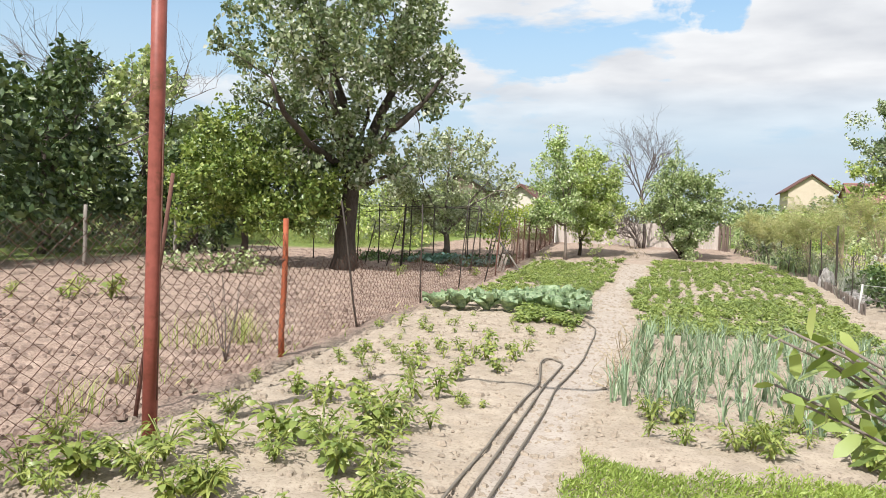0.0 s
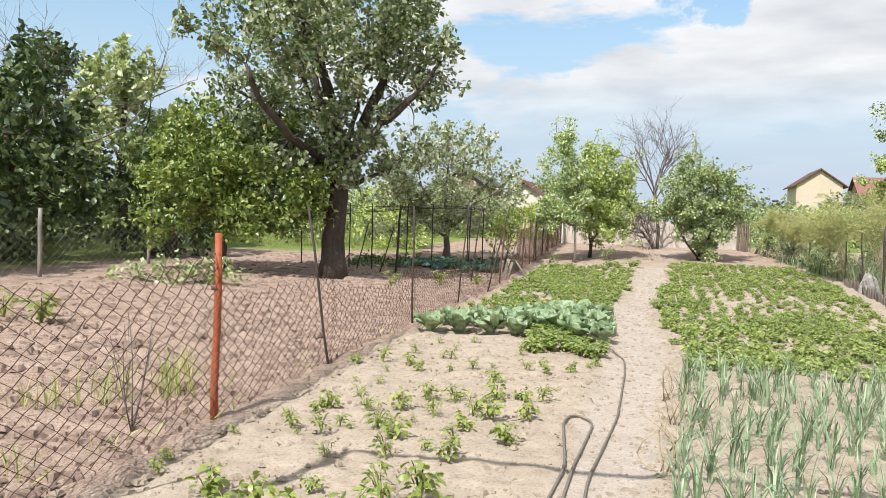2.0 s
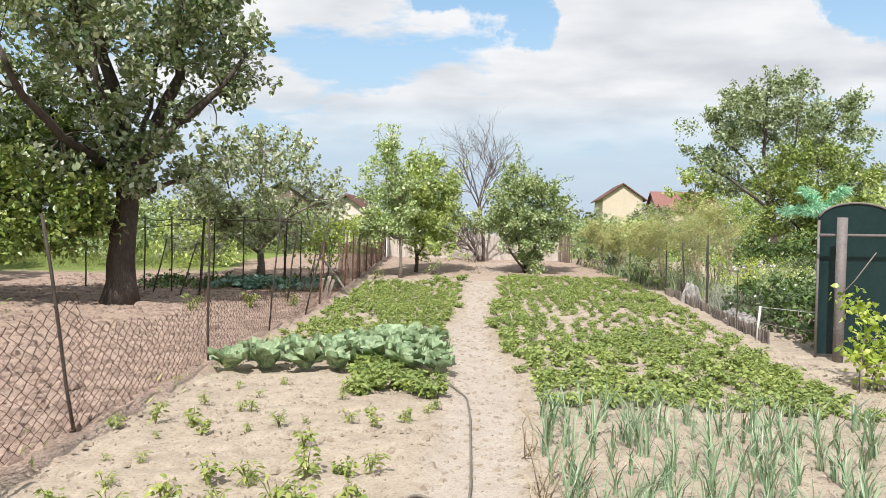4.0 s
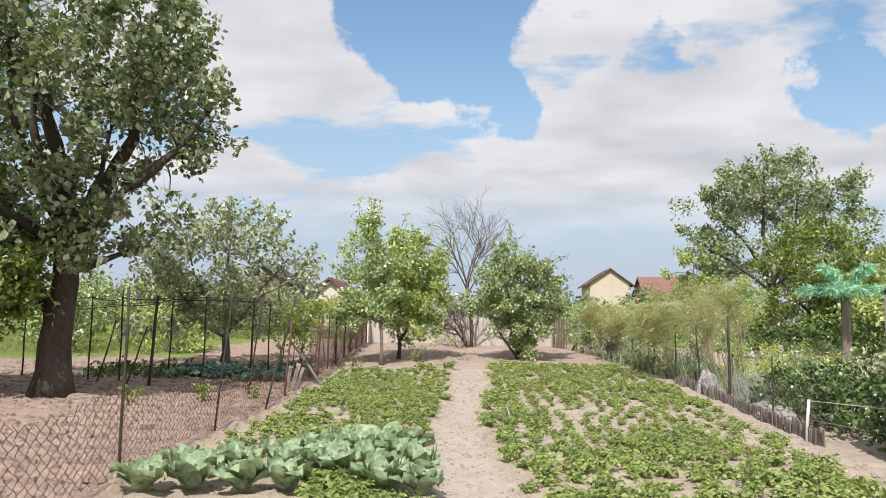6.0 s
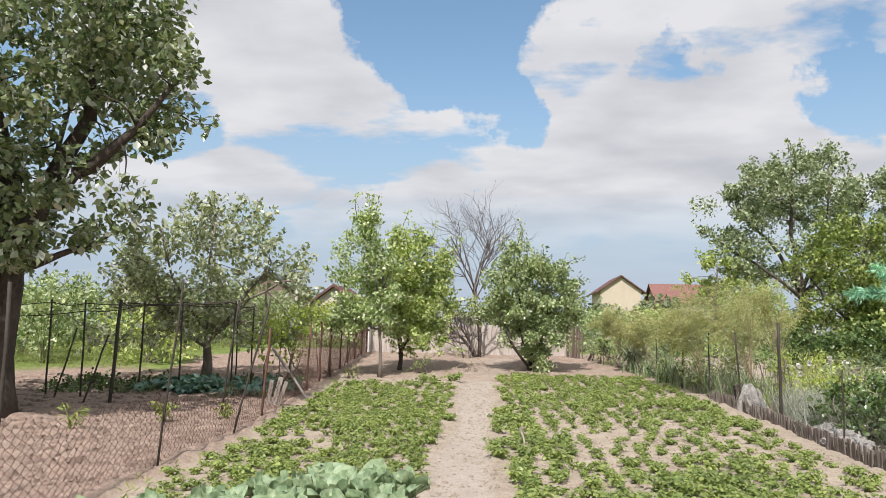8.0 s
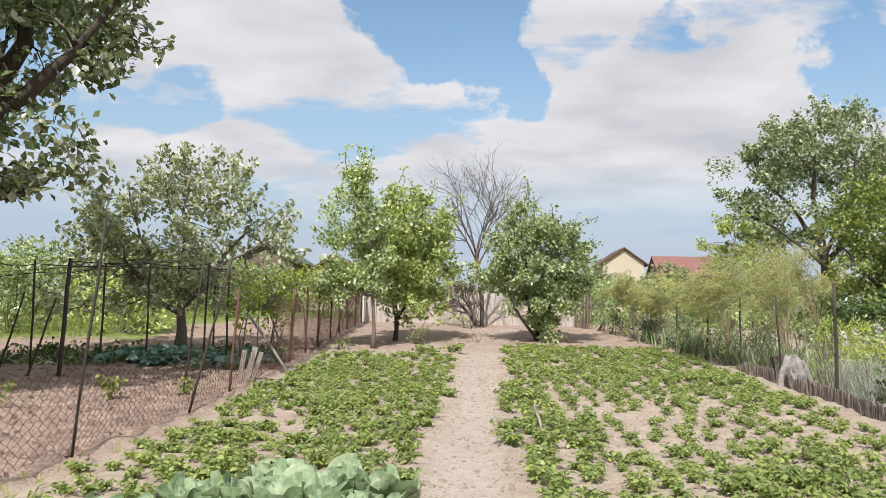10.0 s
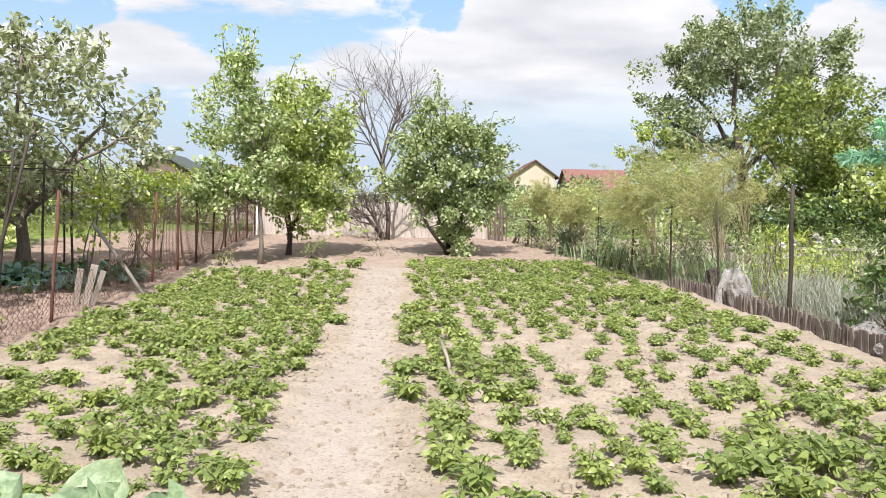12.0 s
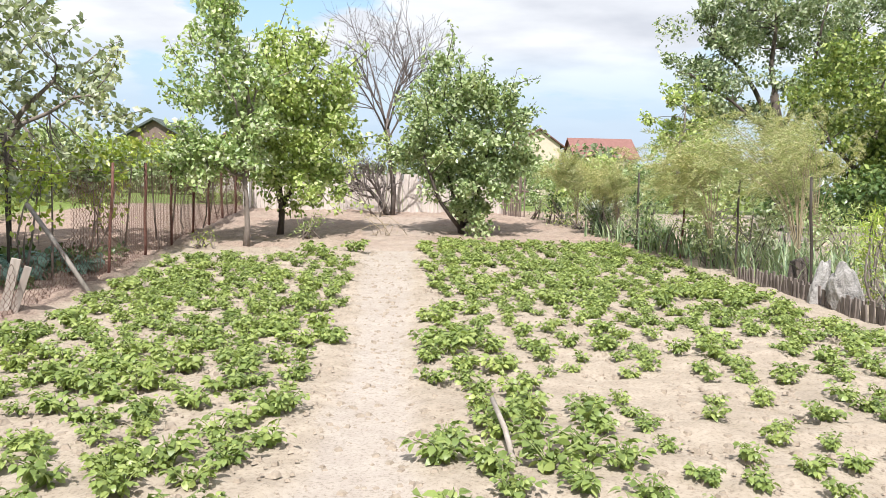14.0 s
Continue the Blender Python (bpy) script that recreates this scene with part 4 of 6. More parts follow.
def blades(seed, n, length, width, lean, mat, name, foot=0.03, kink=0.0):
    """A tuft of long curved blades, each a keeled strip that bends over at the tip."""
    r = np.random.RandomState(seed)
    v, f, k = [], [], 0
    for _ in range(n):
        a, ln, le = r.rand() * 6.28, length * (0.6 + 0.5 * r.rand()), lean * (0.3 + 1.0 * r.rand())
        t = np.linspace(0, 1, 5)
        out, up = ln * le * t ** 1.8, ln * (t - 0.35 * le * t ** 3)
        if kink and r.rand() < 0.55:
            out[3:] += kink * np.array([0.6, 1.6]) * (0.5 + r.rand())
            up[4] -= kink * (0.6 + 1.4 * r.rand())
        c, s = math.cos(a), math.sin(a)
        wd = width * np.array([0.8, 1, 0.85, 0.55, 0.05])
        fx, fy = foot * r.randn(), foot * r.randn()
        for side, keel in ((-1, 0), (0, 0.5), (1, 0)):
            v.append(np.stack([fx + out * c - side * wd * s - keel * wd * c, fy + out * s + side * wd * c - keel * wd * s, up], 1))
        for i in range(4):
            for b in (0, 5):
                f.append((k + b + i, k + b + 5 + i, k + b + 6 + i, k + b + i + 1))
        k += 15
    return mesh_of(name, np.vstack(v), np.array(f), mat)


ONION = [blades(400 + i, 8 + i % 3, 0.42, 0.007, 0.42, ONION_LEAF, "onion_plant", 0.012, 0.07) for i in range(7)]
for row in np.arange(-0.5, 3.0, 0.19):
    for y in np.arange(6.35, 11.1, 0.24):
        if rng.rand() < 0.24:
            continue
        x, yy = row + 0.06 * rng.randn(), y + 0.07 * rng.randn()
        plant("onion_plant", ONION[rng.randint(7)], x, yy, 0.75 + 0.45 * rng.rand(), 360 * rng.rand(), "onion plant with upright blue-green blades", "onion plant", "onions in rows")


def carpet(name, mat, label, category, seed, n, area, length, shape, density_edge=0.2):
    r = np.random.RandomState(seed)
    x0, x1, y0, y1 = area
    x, y = x0 + (x1 - x0) * r.rand(n), y0 + (y1 - y0) * r.rand(n)
    rim = np.minimum(np.minimum(x - x0, x1 - x), np.minimum(y - y0, y1 - y))
    keep = (value_noise(x * 3 + seed, y * 3) > density_edge) & (rim > 0.35 * value_noise(x * 2.3, y * 2.3 + seed))
    x, y = x[keep], y[keep]
    h = r.rand(len(x)) * length * (0.3 + 2.4 * value_noise(x * 5, y * 5 + seed) ** 2)
    at = np.stack([x, y, ground_height(x, y) + h], 1)
    way = np.stack([r.randn(len(x)) * 0.7 + 0.3, r.randn(len(x)) * 0.7, 0.3 + r.rand(len(x))], 1)
    v, f = leaf_arrays(at, way, length * (0.5 + 0.6 * r.rand(len(x))), r, shape, wobble=0.8)
    tagged(new(name, mesh_of(name, v, f, mat)), label, category, kind="stuff")


carpet("carrot_tops", CARROT_LEAF, "dense bright green feathery carrot tops", "carrots", 31, 64000, (-0.75, 2.3, 2.1, 5.2), 0.052, NARROW, 0.06)
carpet("lawn_grass", GRASS_LEAF, "tall light green meadow grass behind the plot", "grass", 32, 36000, (-24, -11.5, 29, 44), 0.22, NEEDLE, 0.15)
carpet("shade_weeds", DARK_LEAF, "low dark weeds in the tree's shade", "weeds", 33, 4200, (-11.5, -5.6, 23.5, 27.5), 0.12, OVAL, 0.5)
carpet("edge_weeds", WEED_LEAF, "sparse dry weeds along the fence foot", "weeds", 34, 500, (-4.6, -3.9, 3, 16), 0.12, NARROW, 0.55)


def weed(x, y, h, seed, mat=WEED_LEAF, label="tuft of dry yellow-green weeds in bare soil", n=34):
    ob = new("weed_tuft", blades(seed, n, h, 0.005, 0.6, mat, "weed_tuft", 0.12))
    ob.matrix_world = pose(x, y, gz(x, y) - 0.01)
    tagged(ob, label, "weeds", "weeds in the plot")


for k, (x, y, h) in enumerate(((-5.22, 7.41, 0.5), (-5.0, 8.0, 0.5), (-4.25, 4.6, 0.42), (-4.8, 7.7, 0.4), (-5.6, 7.1, 0.35), (-4.6, 5.6, 0.3), (-5.4, 8.6, 0.4))):
    weed(x, y, h, 500 + k)
for k, (x, y) in enumerate(((-9.7, 10.2), (-10.4, 9.7), (-9.2, 10.6), (-10.0, 10.7), (-6.3, 20.0), (-7.15, 18.8), (-5.55, 20.6))):
    plant("weed_plant", SEED_MESH[k % 6], x, y, 1.5 + rng.rand(), 360 * rng.rand(), "yellow-green leafy weed in dug soil", "weed", "weeds in the plot")
dry = Heap()
for k in range(5):
    a = k * 1.26
    dry.tube(bend((0, 0, 0), (0.16 * math.cos(a), 0.16 * math.sin(a), 0.75 + 0.08 * (k % 3)), rng, 0.1, 5), np.linspace(0.007, 0.002, 5), 5)
    dry.tube(bend((0.1 * math.cos(a), 0.1 * math.sin(a), 0.4), (0.3 * math.cos(a + 0.5), 0.3 * math.sin(a + 0.5), 0.72), rng, 0.1, 4), 0.003, 4)
ob = new("dry_stalk", dry.mesh("dry_stalk", TWIG))
ob.location = (-4.42, 6.75, gz(-4.42, 6.75))
tagged(ob, "dry brown branching stalks against the fence", "dead plant")


# ---- shrubs ----
def shrub(name, x, y, blobs, mat, label, seed, density=9, leaves_each=26, spread=0.13, size=0.09, shape=DIAMOND, stems=9, bark=BARK_PALE, category="shrub", group="", shell=0.5):
    r = np.random.RandomState(seed)
    root = empty(name, x, y, gz(x, y), label=label, category=category, group=group)
    clumps = cloud_points(blobs, density, r, shell)
    clumps[:, 2] = np.maximum(clumps[:, 2], 0.05)
    wood = Heap()
    for c in clumps[r.permutation(len(clumps))[:stems]]:
        foot = np.array([0.12 * r.randn(), 0.12 * r.randn(), -0.03])
        wood.tube(bend(foot, c, r, 0.1, 5), np.linspace(0.02, 0.006, 5), 5)
    part("branchwork", wood.mesh("branchwork", bark), root)
    v, f = foliage(clumps, leaves_each, spread, size, r, shape)
    v[:, 2] = np.maximum(v[:, 2], 0.0)
    part("leaves", mesh_of("leaves", v, f, mat), root)
    return root


def leaning_bush(x, y, label, seed):
    """Wind-bent branches with long oblong leaves along them."""
    r = np.random.RandomState(seed)
    root = empty("bean_bush", x, y, gz(x, y), label=label, category="bush")
    for k in range(17):
        tip = np.array([-0.88 + 0.6 * r.rand(), -0.25 + 0.5 * r.rand(), 0.97 + 0.36 * r.rand()])
        foot = np.array([0.05 * r.randn(), 0.05 * r.randn(), -0.03])
        t = np.linspace(0, 1, 8)[:, None]
        p = foot + (tip - foot) * np.concatenate([t ** 1.5, t ** 1.5, 1.7 * t - 0.7 * t * t], 1)
        branch = part("branch", Heap().tube(p, np.linspace(0.011, 0.004, 8), 6).mesh("branch", BARK_PALE), root)
        q = np.stack([np.interp(0.42 + 0.58 * np.arange(20) / 19, t[:, 0], p[:, c]) for c in range(3)], 1)
        way = r.randn(20, 3) * 0.7 + np.array([-0.7, 0, 0.1])
        v, f = leaf_arrays(q, way, 0.1 * (0.7 + 0.5 * r.rand(20)), r, LONG, wobble=0.7)
        part("leaves", mesh_of("leaves", v, f, CROP_LEAF), branch)


leaning_bush(1.12, 2.5, "leafy green bush with long wind-blown leaves", 600)
shrub("cut_branches", -11.3, 16.6, [(-1.0, 0, 0.22, 0.9, 0.6, 0.24), (0.6, 0.2, 0.3, 0.8, 0.6, 0.32), (-0.2, -0.1, 0.35, 0.5, 0.5, 0.3)], BUSH_LEAF, "heap of cut leafy branches on bare soil", 601, 14, 24, 0.14, 0.13, category="branch pile")
# climbing vine with yellow-green leaves beside the green panels
shrub("climbing_vine", 3.35, 13.0, [(0, 0, 0.3, 0.22, 0.35, 0.28), (0.05, 0.3, 0.75, 0.18, 0.25, 0.3), (0.3, 0.2, 0.4, 0.22, 0.3, 0.28), (-0.05, 0.5, 1.05, 0.14, 0.2, 0.2)], YELLOW_LEAF, "climbing vine with broad yellow-green leaves on wires", 602, 240, 9, 0.1, 0.085, OVAL, 5, category="vine")
shrub("climbing_vine", 4.0, 12.6, [(0, 0, 0.3, 0.3, 0.35, 0.28), (0.15, 0.1, 0.75, 0.2, 0.25, 0.3), (0.4, 0.2, 0.5, 0.25, 0.3, 0.3), (0.2, 0.3, 1.05, 0.12, 0.2, 0.2)], YELLOW_LEAF, "climbing vine with broad yellow-green leaves on wires", 603, 230, 9, 0.1, 0.085, OVAL, 5, category="vine")
shrub("yellow_bush", -6.15, 24.6, [(0, 0, 1.5, 0.45, 0.45, 0.45), (0.15, 0, 0.95, 0.25, 0.25, 0.25)], YELLOW_LEAF, "slim yellow-green bush behind the wire fence", 604, 55, 16, 0.11, 0.085, stems=4)
shrub("yellow_bush", -6.3, 27.2, [(0, 0, 1.35, 0.6, 0.6, 0.55), (0.1, 0, 0.8, 0.35, 0.35, 0.35)], YELLOW_LEAF, "yellow-green bush behind the wire fence", 605, 45, 16, 0.12, 0.085, stems=4)
shrub("yellow_bush", -5.0, 28.7, [(0, 0, 0.2, 0.22, 0.22, 0.2)], YELLOW_LEAF, "small yellow-green weed at the bed's end", 606, 200, 14, 0.07, 0.06, NARROW, category="weed")
shrub("lily_clump", -3.3, 30.2, [(0, 0, 0.3, 0.32, 0.3, 0.3)], LIGHT_LEAF, "bright green leafy clump under the fruit tree", 607, 120, 14, 0.09, 0.09, NARROW, category="plant")
# vines along the top of the far fence
for k, (y, w) in enumerate(((27.4, 0.7), (29.6, 0.8), (31.6, 0.7), (33.6, 0.9), (35.8, 0.8))):
    x = float(along(FENCE_LEFT, y)) - 0.25
    shrub("fence_vine", x, y, [(0, 0, 1.7, 0.3, w * 0.95, 0.22), (0.05, 0.3, 1.85, 0.22, w * 0.5, 0.22)], YELLOW_LEAF, "yellow-green grape vine along the top of the wire fence", 610 + k, 46, 16, 0.12, 0.085, DIAMOND, 2, category="vine", group="vines on the far fence")
for k, (x, y, h, mat) in enumerate(((3.1, 29.6, 0.4, DARK_LEAF), (2.95, 30.8, 0.45, BUSH_LEAF), (2.75, 32.0, 0.5, DARK_LEAF), (2.5, 33.2, 0.55, BUSH_LEAF), (2.2, 34.5, 0.5, DARK_LEAF), (1.9, 35.8, 0.55, BUSH_LEAF), (3.9, 32.6, 0.7, DARK_LEAF), (3.6, 34.4, 0.8, DARK_LEAF))):
    shrub("fence_shrub", x + 0.35, y, [(0, 0, h * 0.8, 0.4, 0.6, h * 0.8)], mat, "low shaded green shrub at the fence", 670 + k, 34, 18, 0.12, 0.1, NARROW if k % 2 else OVAL, group="shaded shrubs at the fence")
# behind the right-hand edging
shrub("dark_shrub", 4.35, 17.4, [(0, 0, 0.35, 0.6, 0.7, 0.34), (0.5, 0.9, 0.45, 0.5, 0.6, 0.42)], DARK_LEAF, "low dark green shrub behind the edging", 630, 30, 20, 0.11, 0.085, OVAL)
shrub("dark_shrub", 4.9, 18.8, [(0, 0, 0.5, 0.7, 0.7, 0.45), (0.8, -0.3, 0.6, 0.6, 0.6, 0.5)], DARK_LEAF, "leafy dark green shrub behind the edging", 631, 28, 20, 0.11, 0.085, OVAL)
shrub("dark_shrub", 5.3, 16.6, [(0, 0, 0.5, 0.8, 0.9, 0.5)], DARK_LEAF, "low dark green shrub behind the edging", 632, 26, 20, 0.12, 0.09, OVAL)
for k, (x, y, h) in enumerate(((4.0, 27.6, 0.5), (3.7, 28.6, 0.55), (4.4, 26.9, 0.6), (3.5, 29.8, 0.6), (4.7, 29.2, 0.7), (3.2, 31.2, 0.6), (5.4, 27.6, 0.7), (2.6, 33.8, 0.5))):
    shrub("garden_shrub", x, y, [(0, 0, h * 0.9, 0.6, 0.7, h * 0.9), (0.4, 0.5, h * 0.6, 0.4, 0.4, h * 0.6)], (BUSH_LEAF, LIGHT_LEAF, GREY_LEAF)[k % 3], "mixed green shrub growing along the fence", 633 + k, 22, 22, 0.12, 0.08, NARROW if k % 2 else DIAMOND, group="shrubs along the fence")
shrub("peony_bush", 4.35, 20.3, [(0, 0, 0.42, 0.6, 0.7, 0.45), (0.6, 0.7, 0.55, 0.6, 0.7, 0.45)], DARK_LEAF, "dense dark green shrub with glossy leaves behind the edging", 620, 32, 26, 0.11, 0.085, OVAL)
shrub("variegated_bush", 5.9, 19.6, [(0, 0, 0.7, 0.7, 0.8, 0.55), (0.5, 0.6, 0.9, 0.5, 0.5, 0.4)], GREY_LEAF, "pale variegated bush with white and green leaves", 621, 22, 20, 0.12, 0.11, OVAL)
shrub("rose_bush", 6.6, 22.6, [(0, 0, 0.6, 0.7, 0.7, 0.5)], LIGHT_LEAF, "light green bush in the flower garden", 622, 20, 22, 0.12, 0.09)
shrub("flower_bush", 4.5, 23.7, [(0, 0, 0.5, 0.3, 0.45, 0.5), (0.1, 0.3, 0.95, 0.22, 0.25, 0.25)], YELLOW_LEAF, "yellow-green low bush beside the rock", 623, 70, 22, 0.1, 0.08, NARROW)
shrub("flower_bush", 6.0, 25.6, [(0, 0, 0.5, 0.9, 0.7, 0.45)], LIGHT_LEAF, "light green flowering bush in the garden", 624, 18, 22, 0.12, 0.09)
shrub("dark_hedge", 11.2, 33.4, [(0, 0, 0.8, 3.0, 0.7, 0.8), (-2.6, 0.5, 0.7, 1.0, 0.6, 0.7)], DARK_LEAF, "dark green hedge behind the flower garden", 625, 18, 34, 0.2, 0.14, category="hedge")
for k, (x, y, h) in enumerate(((4.2, 20.6, 0.5), (4.9, 21.0, 0.6), (5.0, 23.0, 0.6), (5.7, 22.2, 0.6), (4.55, 21.6, 0.6), (4.5, 22.5, 0.65), (4.9, 22.1, 0.6), (5.3, 21.6, 0.55), (4.45, 20.9, 0.5), (5.3, 22.6, 0.6))):
    ob = new("lavender", blades(640 + k, 240, h * 1.15, 0.004, 0.55, SILVER_LEAF, "lavender", 0.14))
    ob.location = (x - 0.28, y, gz(x, y))
    tagged(ob, "silvery grey lavender clump behind the edging", "lavender", "lavender clumps")
for k, (x, y, h) in enumerate(((4.45, 24.6, 0.7), (4.6, 25.5, 0.75), (4.3, 26.4, 0.7), (4.9, 26.2, 0.7), (4.3, 27.4, 0.65), (5.2, 25.0, 0.7), (5.6, 24.4, 0.6), (4.0, 28.4, 0.7), (3.8, 29.3, 0.75), (5.1, 27.4, 0.8), (5.8, 26.5, 0.7), (4.6, 28.7, 0.8),
                               (3.55, 30.6, 0.6), (3.4, 31.5, 0.7), (4.2, 30.4, 0.7))):
    ob = new("iris_clump", blades(660 + k, 46, h, 0.016, 0.5, IRIS_LEAF, "iris_clump", 0.16))
    ob.location = (x - 0.28, y, gz(x, y))
    tagged(ob, "clump of sword-shaped green iris leaves", "iris", "iris clumps along the fence")
ob = new("yucca", blades(690, 90, 1.05, 0.026, 0.8, SILVER_LEAF, "yucca", 0.06))
ob.location = (3.15, 32.4, gz(3.15, 32.4))
tagged(ob, "grey-green yucca rosette by the fence", "yucca")


def feather(x, y, h, lean, seed, label="tall feathery olive-green bush bent by the wind"):
    """A bush of thin arching stems with hair-fine drooping twigs."""
    r = np.random.RandomState(seed)
    root = empty("feathery_bush", x, y, gz(x, y), label=label, category="bush", group="feathery bushes by the fence")
    wood, at, way = Heap(), [], []
    for _ in range(22):
        a = r.rand() * 6.28
        rad = h * (0.12 + 0.42 * r.rand())
        tip = np.array([math.cos(a) * rad + lean * h * (0.5 + 0.5 * r.rand()), math.sin(a) * rad, h * (0.6 + 0.4 * r.rand())])
        t = np.linspace(0, 1, 7)[:, None]
        p = tip * np.concatenate([t ** 1.8, t ** 1.8, 1.75 * t - 0.75 * t * t], 1)
        wood.tube(p, np.linspace(0.009, 0.002, 7), 4, False)
        for _ in range(7):
            k = 0.58 + 0.42 * r.rand()
            q = np.array([np.interp(k, t[:, 0], p[:, c]) for c in range(3)])
            out = np.array([lean * 3.0, 0, 0.35]) + 0.42 * r.randn(3)
            out *= h * (0.15 + 0.14 * r.rand()) / np.linalg.norm(out)
            u = r.rand(120)[:, None]
            at.append(q + out * u - np.array([0, 0, 0.16]) * h / 2 * u ** 2 + r.randn(120, 3) * 0.036 * (1.2 - u))
            way.append(np.repeat((out / np.linalg.norm(out))[None], 120, axis=0) + 0.45 * r.randn(120, 3) - np.array([0, 0, 0.3]) * u)
    at, way = np.vstack(at), np.vstack(way)
    part("branchwork", wood.mesh("branchwork", STRAW), root)
    v, f = leaf_arrays(at, way, 0.06 * (0.6 + 0.8 * r.rand(len(at))), r, PLUME, wobble=1.0)
    part("foliage", mesh_of("foliage", v, f, FEATHER_LEAF), root)


feather(4.7, 26.1, 2.45, -0.4, 700)
feather(4.0, 27.7, 2.0, -0.42, 701)
feather(6.2, 28.4, 2.6, -0.2, 702)
feather(3.3, 31.2, 1.65, -0.2, 703)
feather(2.95, 33.8, 1.8, -0.1, 704)

for k, (x, y, h, w) in enumerate(((4.3, 18.3, 0.5, 0.55), (5.2, 17.6, 0.6, 0.75), (4.6, 19.6, 0.6, 0.65), (5.6, 18.8, 0.7, 0.8), (6.5, 17.8, 0.7, 0.9), (5.3, 20.9, 0.6, 0.7), (6.4, 20.3, 0.7, 0.9), (4.25, 16.2, 0.45, 0.5), (5.0, 15.9, 0.5, 0.6))):
    shrub("dark_shrub", x, y, [(0, 0, h * 0.75, w, w, h * 0.75), (0.3, 0.2, h * 1.1, w * 0.6, w * 0.6, h * 0.5)], DARK_LEAF if k % 3 else HEDGE_LEAF, "dense dark green leafy shrub behind the edging", 720 + k, 34, 22, 0.12, 0.095, OVAL, group="dark shrubs behind the edging")
for k, (x, y, h, w) in enumerate(((5.1, 23.3, 0.55, 0.6), (6.0, 24.2, 0.6, 0.7), (7.0, 24.0, 0.6, 0.8), (6.6, 26.3, 0.7, 0.9), (8.2, 27.6, 0.7, 1.0), (7.4, 29.4, 0.6, 1.0))):
    shrub("flower_bush", x, y, [(0, 0, h * 0.8, w, w, h * 0.8)], (YELLOW_LEAF, IRIS_LEAF, LIGHT_LEAF)[k % 3], "sunlit yellow-green bush in the flower garden", 740 + k, 26, 24, 0.13, 0.1, NARROW, group="bushes in the flower garden")

# ---- trees ----
tree("walnut_tree", -9.4, 20.3, [(0, 0, 0), (0.02, 0, 0.5), (0.0, 0, 1.0), (0.06, 0, 1.5), (0.14, 0, 2.2), (0.1, 0, 3.1), (-0.1, 0.1, 4.4)], 0.33,
     [((0.0, 0, 1.05), (-1.9, 0.2, 3.4), 0.2), ((0.1, 0, 2.7), (1.5, -0.2, 4.25), 0.2), ((1.3, -0.2, 4.05), (2.9, -0.3, 5.5), 0.12), ((0.1, 0, 2.8), (1.1, 0.3, 6.8), 0.2), ((-0.05, 0, 3.8), (-1.2, -0.3, 7.4), 0.18),
      ((0.1, 0, 2.4), (1.7, 0.3, 3.1), 0.09), ((-0.9, 0.1, 2.6), (-3.0, -0.2, 5.0), 0.12), ((0.0, 0, 3.4), (0.2, -1.4, 5.8), 0.12), ((0, 0, 3.2), (0.0, 1.6, 5.6), 0.12), ((0, 0, 2.9), (-0.7, -3.2, 5.0), 0.12), ((0, 0, 3.3), (0.5, -2.8, 6.0), 0.1)],
     [(-0.7, 0, 7.3, 3.3, 2.9, 2.2), (1.2, -0.3, 6.6, 1.9, 1.8, 1.5), (-0.3, -1.0, 3.7, 1.9, 1.0, 1.2), (1.2, -0.7, 3.2, 1.3, 0.9, 0.9), (0.9, -0.3, 4.6, 1.2, 1.2, 0.8), (-0.7, -3.3, 5.3, 1.7, 1.4, 1.1), (0.6, -3.0, 6.2, 1.6, 1.3, 1.3), (-2.2, -0.5, 3.0, 1.5, 1.2, 1.1), (-0.8, -1.3, 2.7, 1.2, 0.7, 0.7), (2.0, -0.2, 5.7, 1.2, 1.5, 0.9), (1.5, -0.2, 3.4, 1.4, 1.3, 1.0), (-2.1, 0, 4.4, 1.7, 1.9, 1.4), (-0.2, 0, 4.2, 1.6, 1.8, 1.3), (-0.6, -0.6, 2.5, 0.8, 0.7, 0.42), (2.6, 0, 4.9, 0.4, 0.6, 0.4), (-1.5, -0.4, 3.0, 1.1, 1.0, 0.7), (0.7, -0.4, 3.0, 0.9, 0.9, 0.6)],
     OAK_LEAF, BARK, "large spreading tree with a thick forked dark trunk", 801, 1.8, 50, 0.25, 0.13, twigs=170, shoots=110)
tree("fruit_tree", -12.5, 19.8, [(0, 0, 0), (0.1, 0, 0.7), (0, 0, 1.4), (0.1, 0, 2.4)], 0.11,
     [((0, 0, 1.2), (1.3, 0, 2.6), 0.06), ((0, 0, 1.3), (-1.3, 0.2, 3.0), 0.06), ((0.05, 0, 1.8), (0.3, -0.6, 4.0), 0.06)],
     [(0.1, 0, 3.0, 2.0, 1.9, 1.5), (1.3, -0.3, 2.1, 1.2, 1.2, 0.8), (-1.2, 0, 2.6, 1.3, 1.4, 1.2), (0.7, -0.3, 1.6, 1.3, 1.1, 0.5), (2.0, -0.4, 2.5, 1.3, 1.2, 1.3), (1.8, -0.6, 1.5, 1.2, 0.9, 0.6), (2.7, -0.6, 2.1, 0.8, 0.8, 0.8), (-1.2, -0.3, 1.5, 1.2, 1.0, 0.7)], OLIVE_LEAF, BARK, "yellow-green fruit tree beside the large tree", 802, 5.6, 48, 0.24, 0.12, twigs=70, shoots=50)
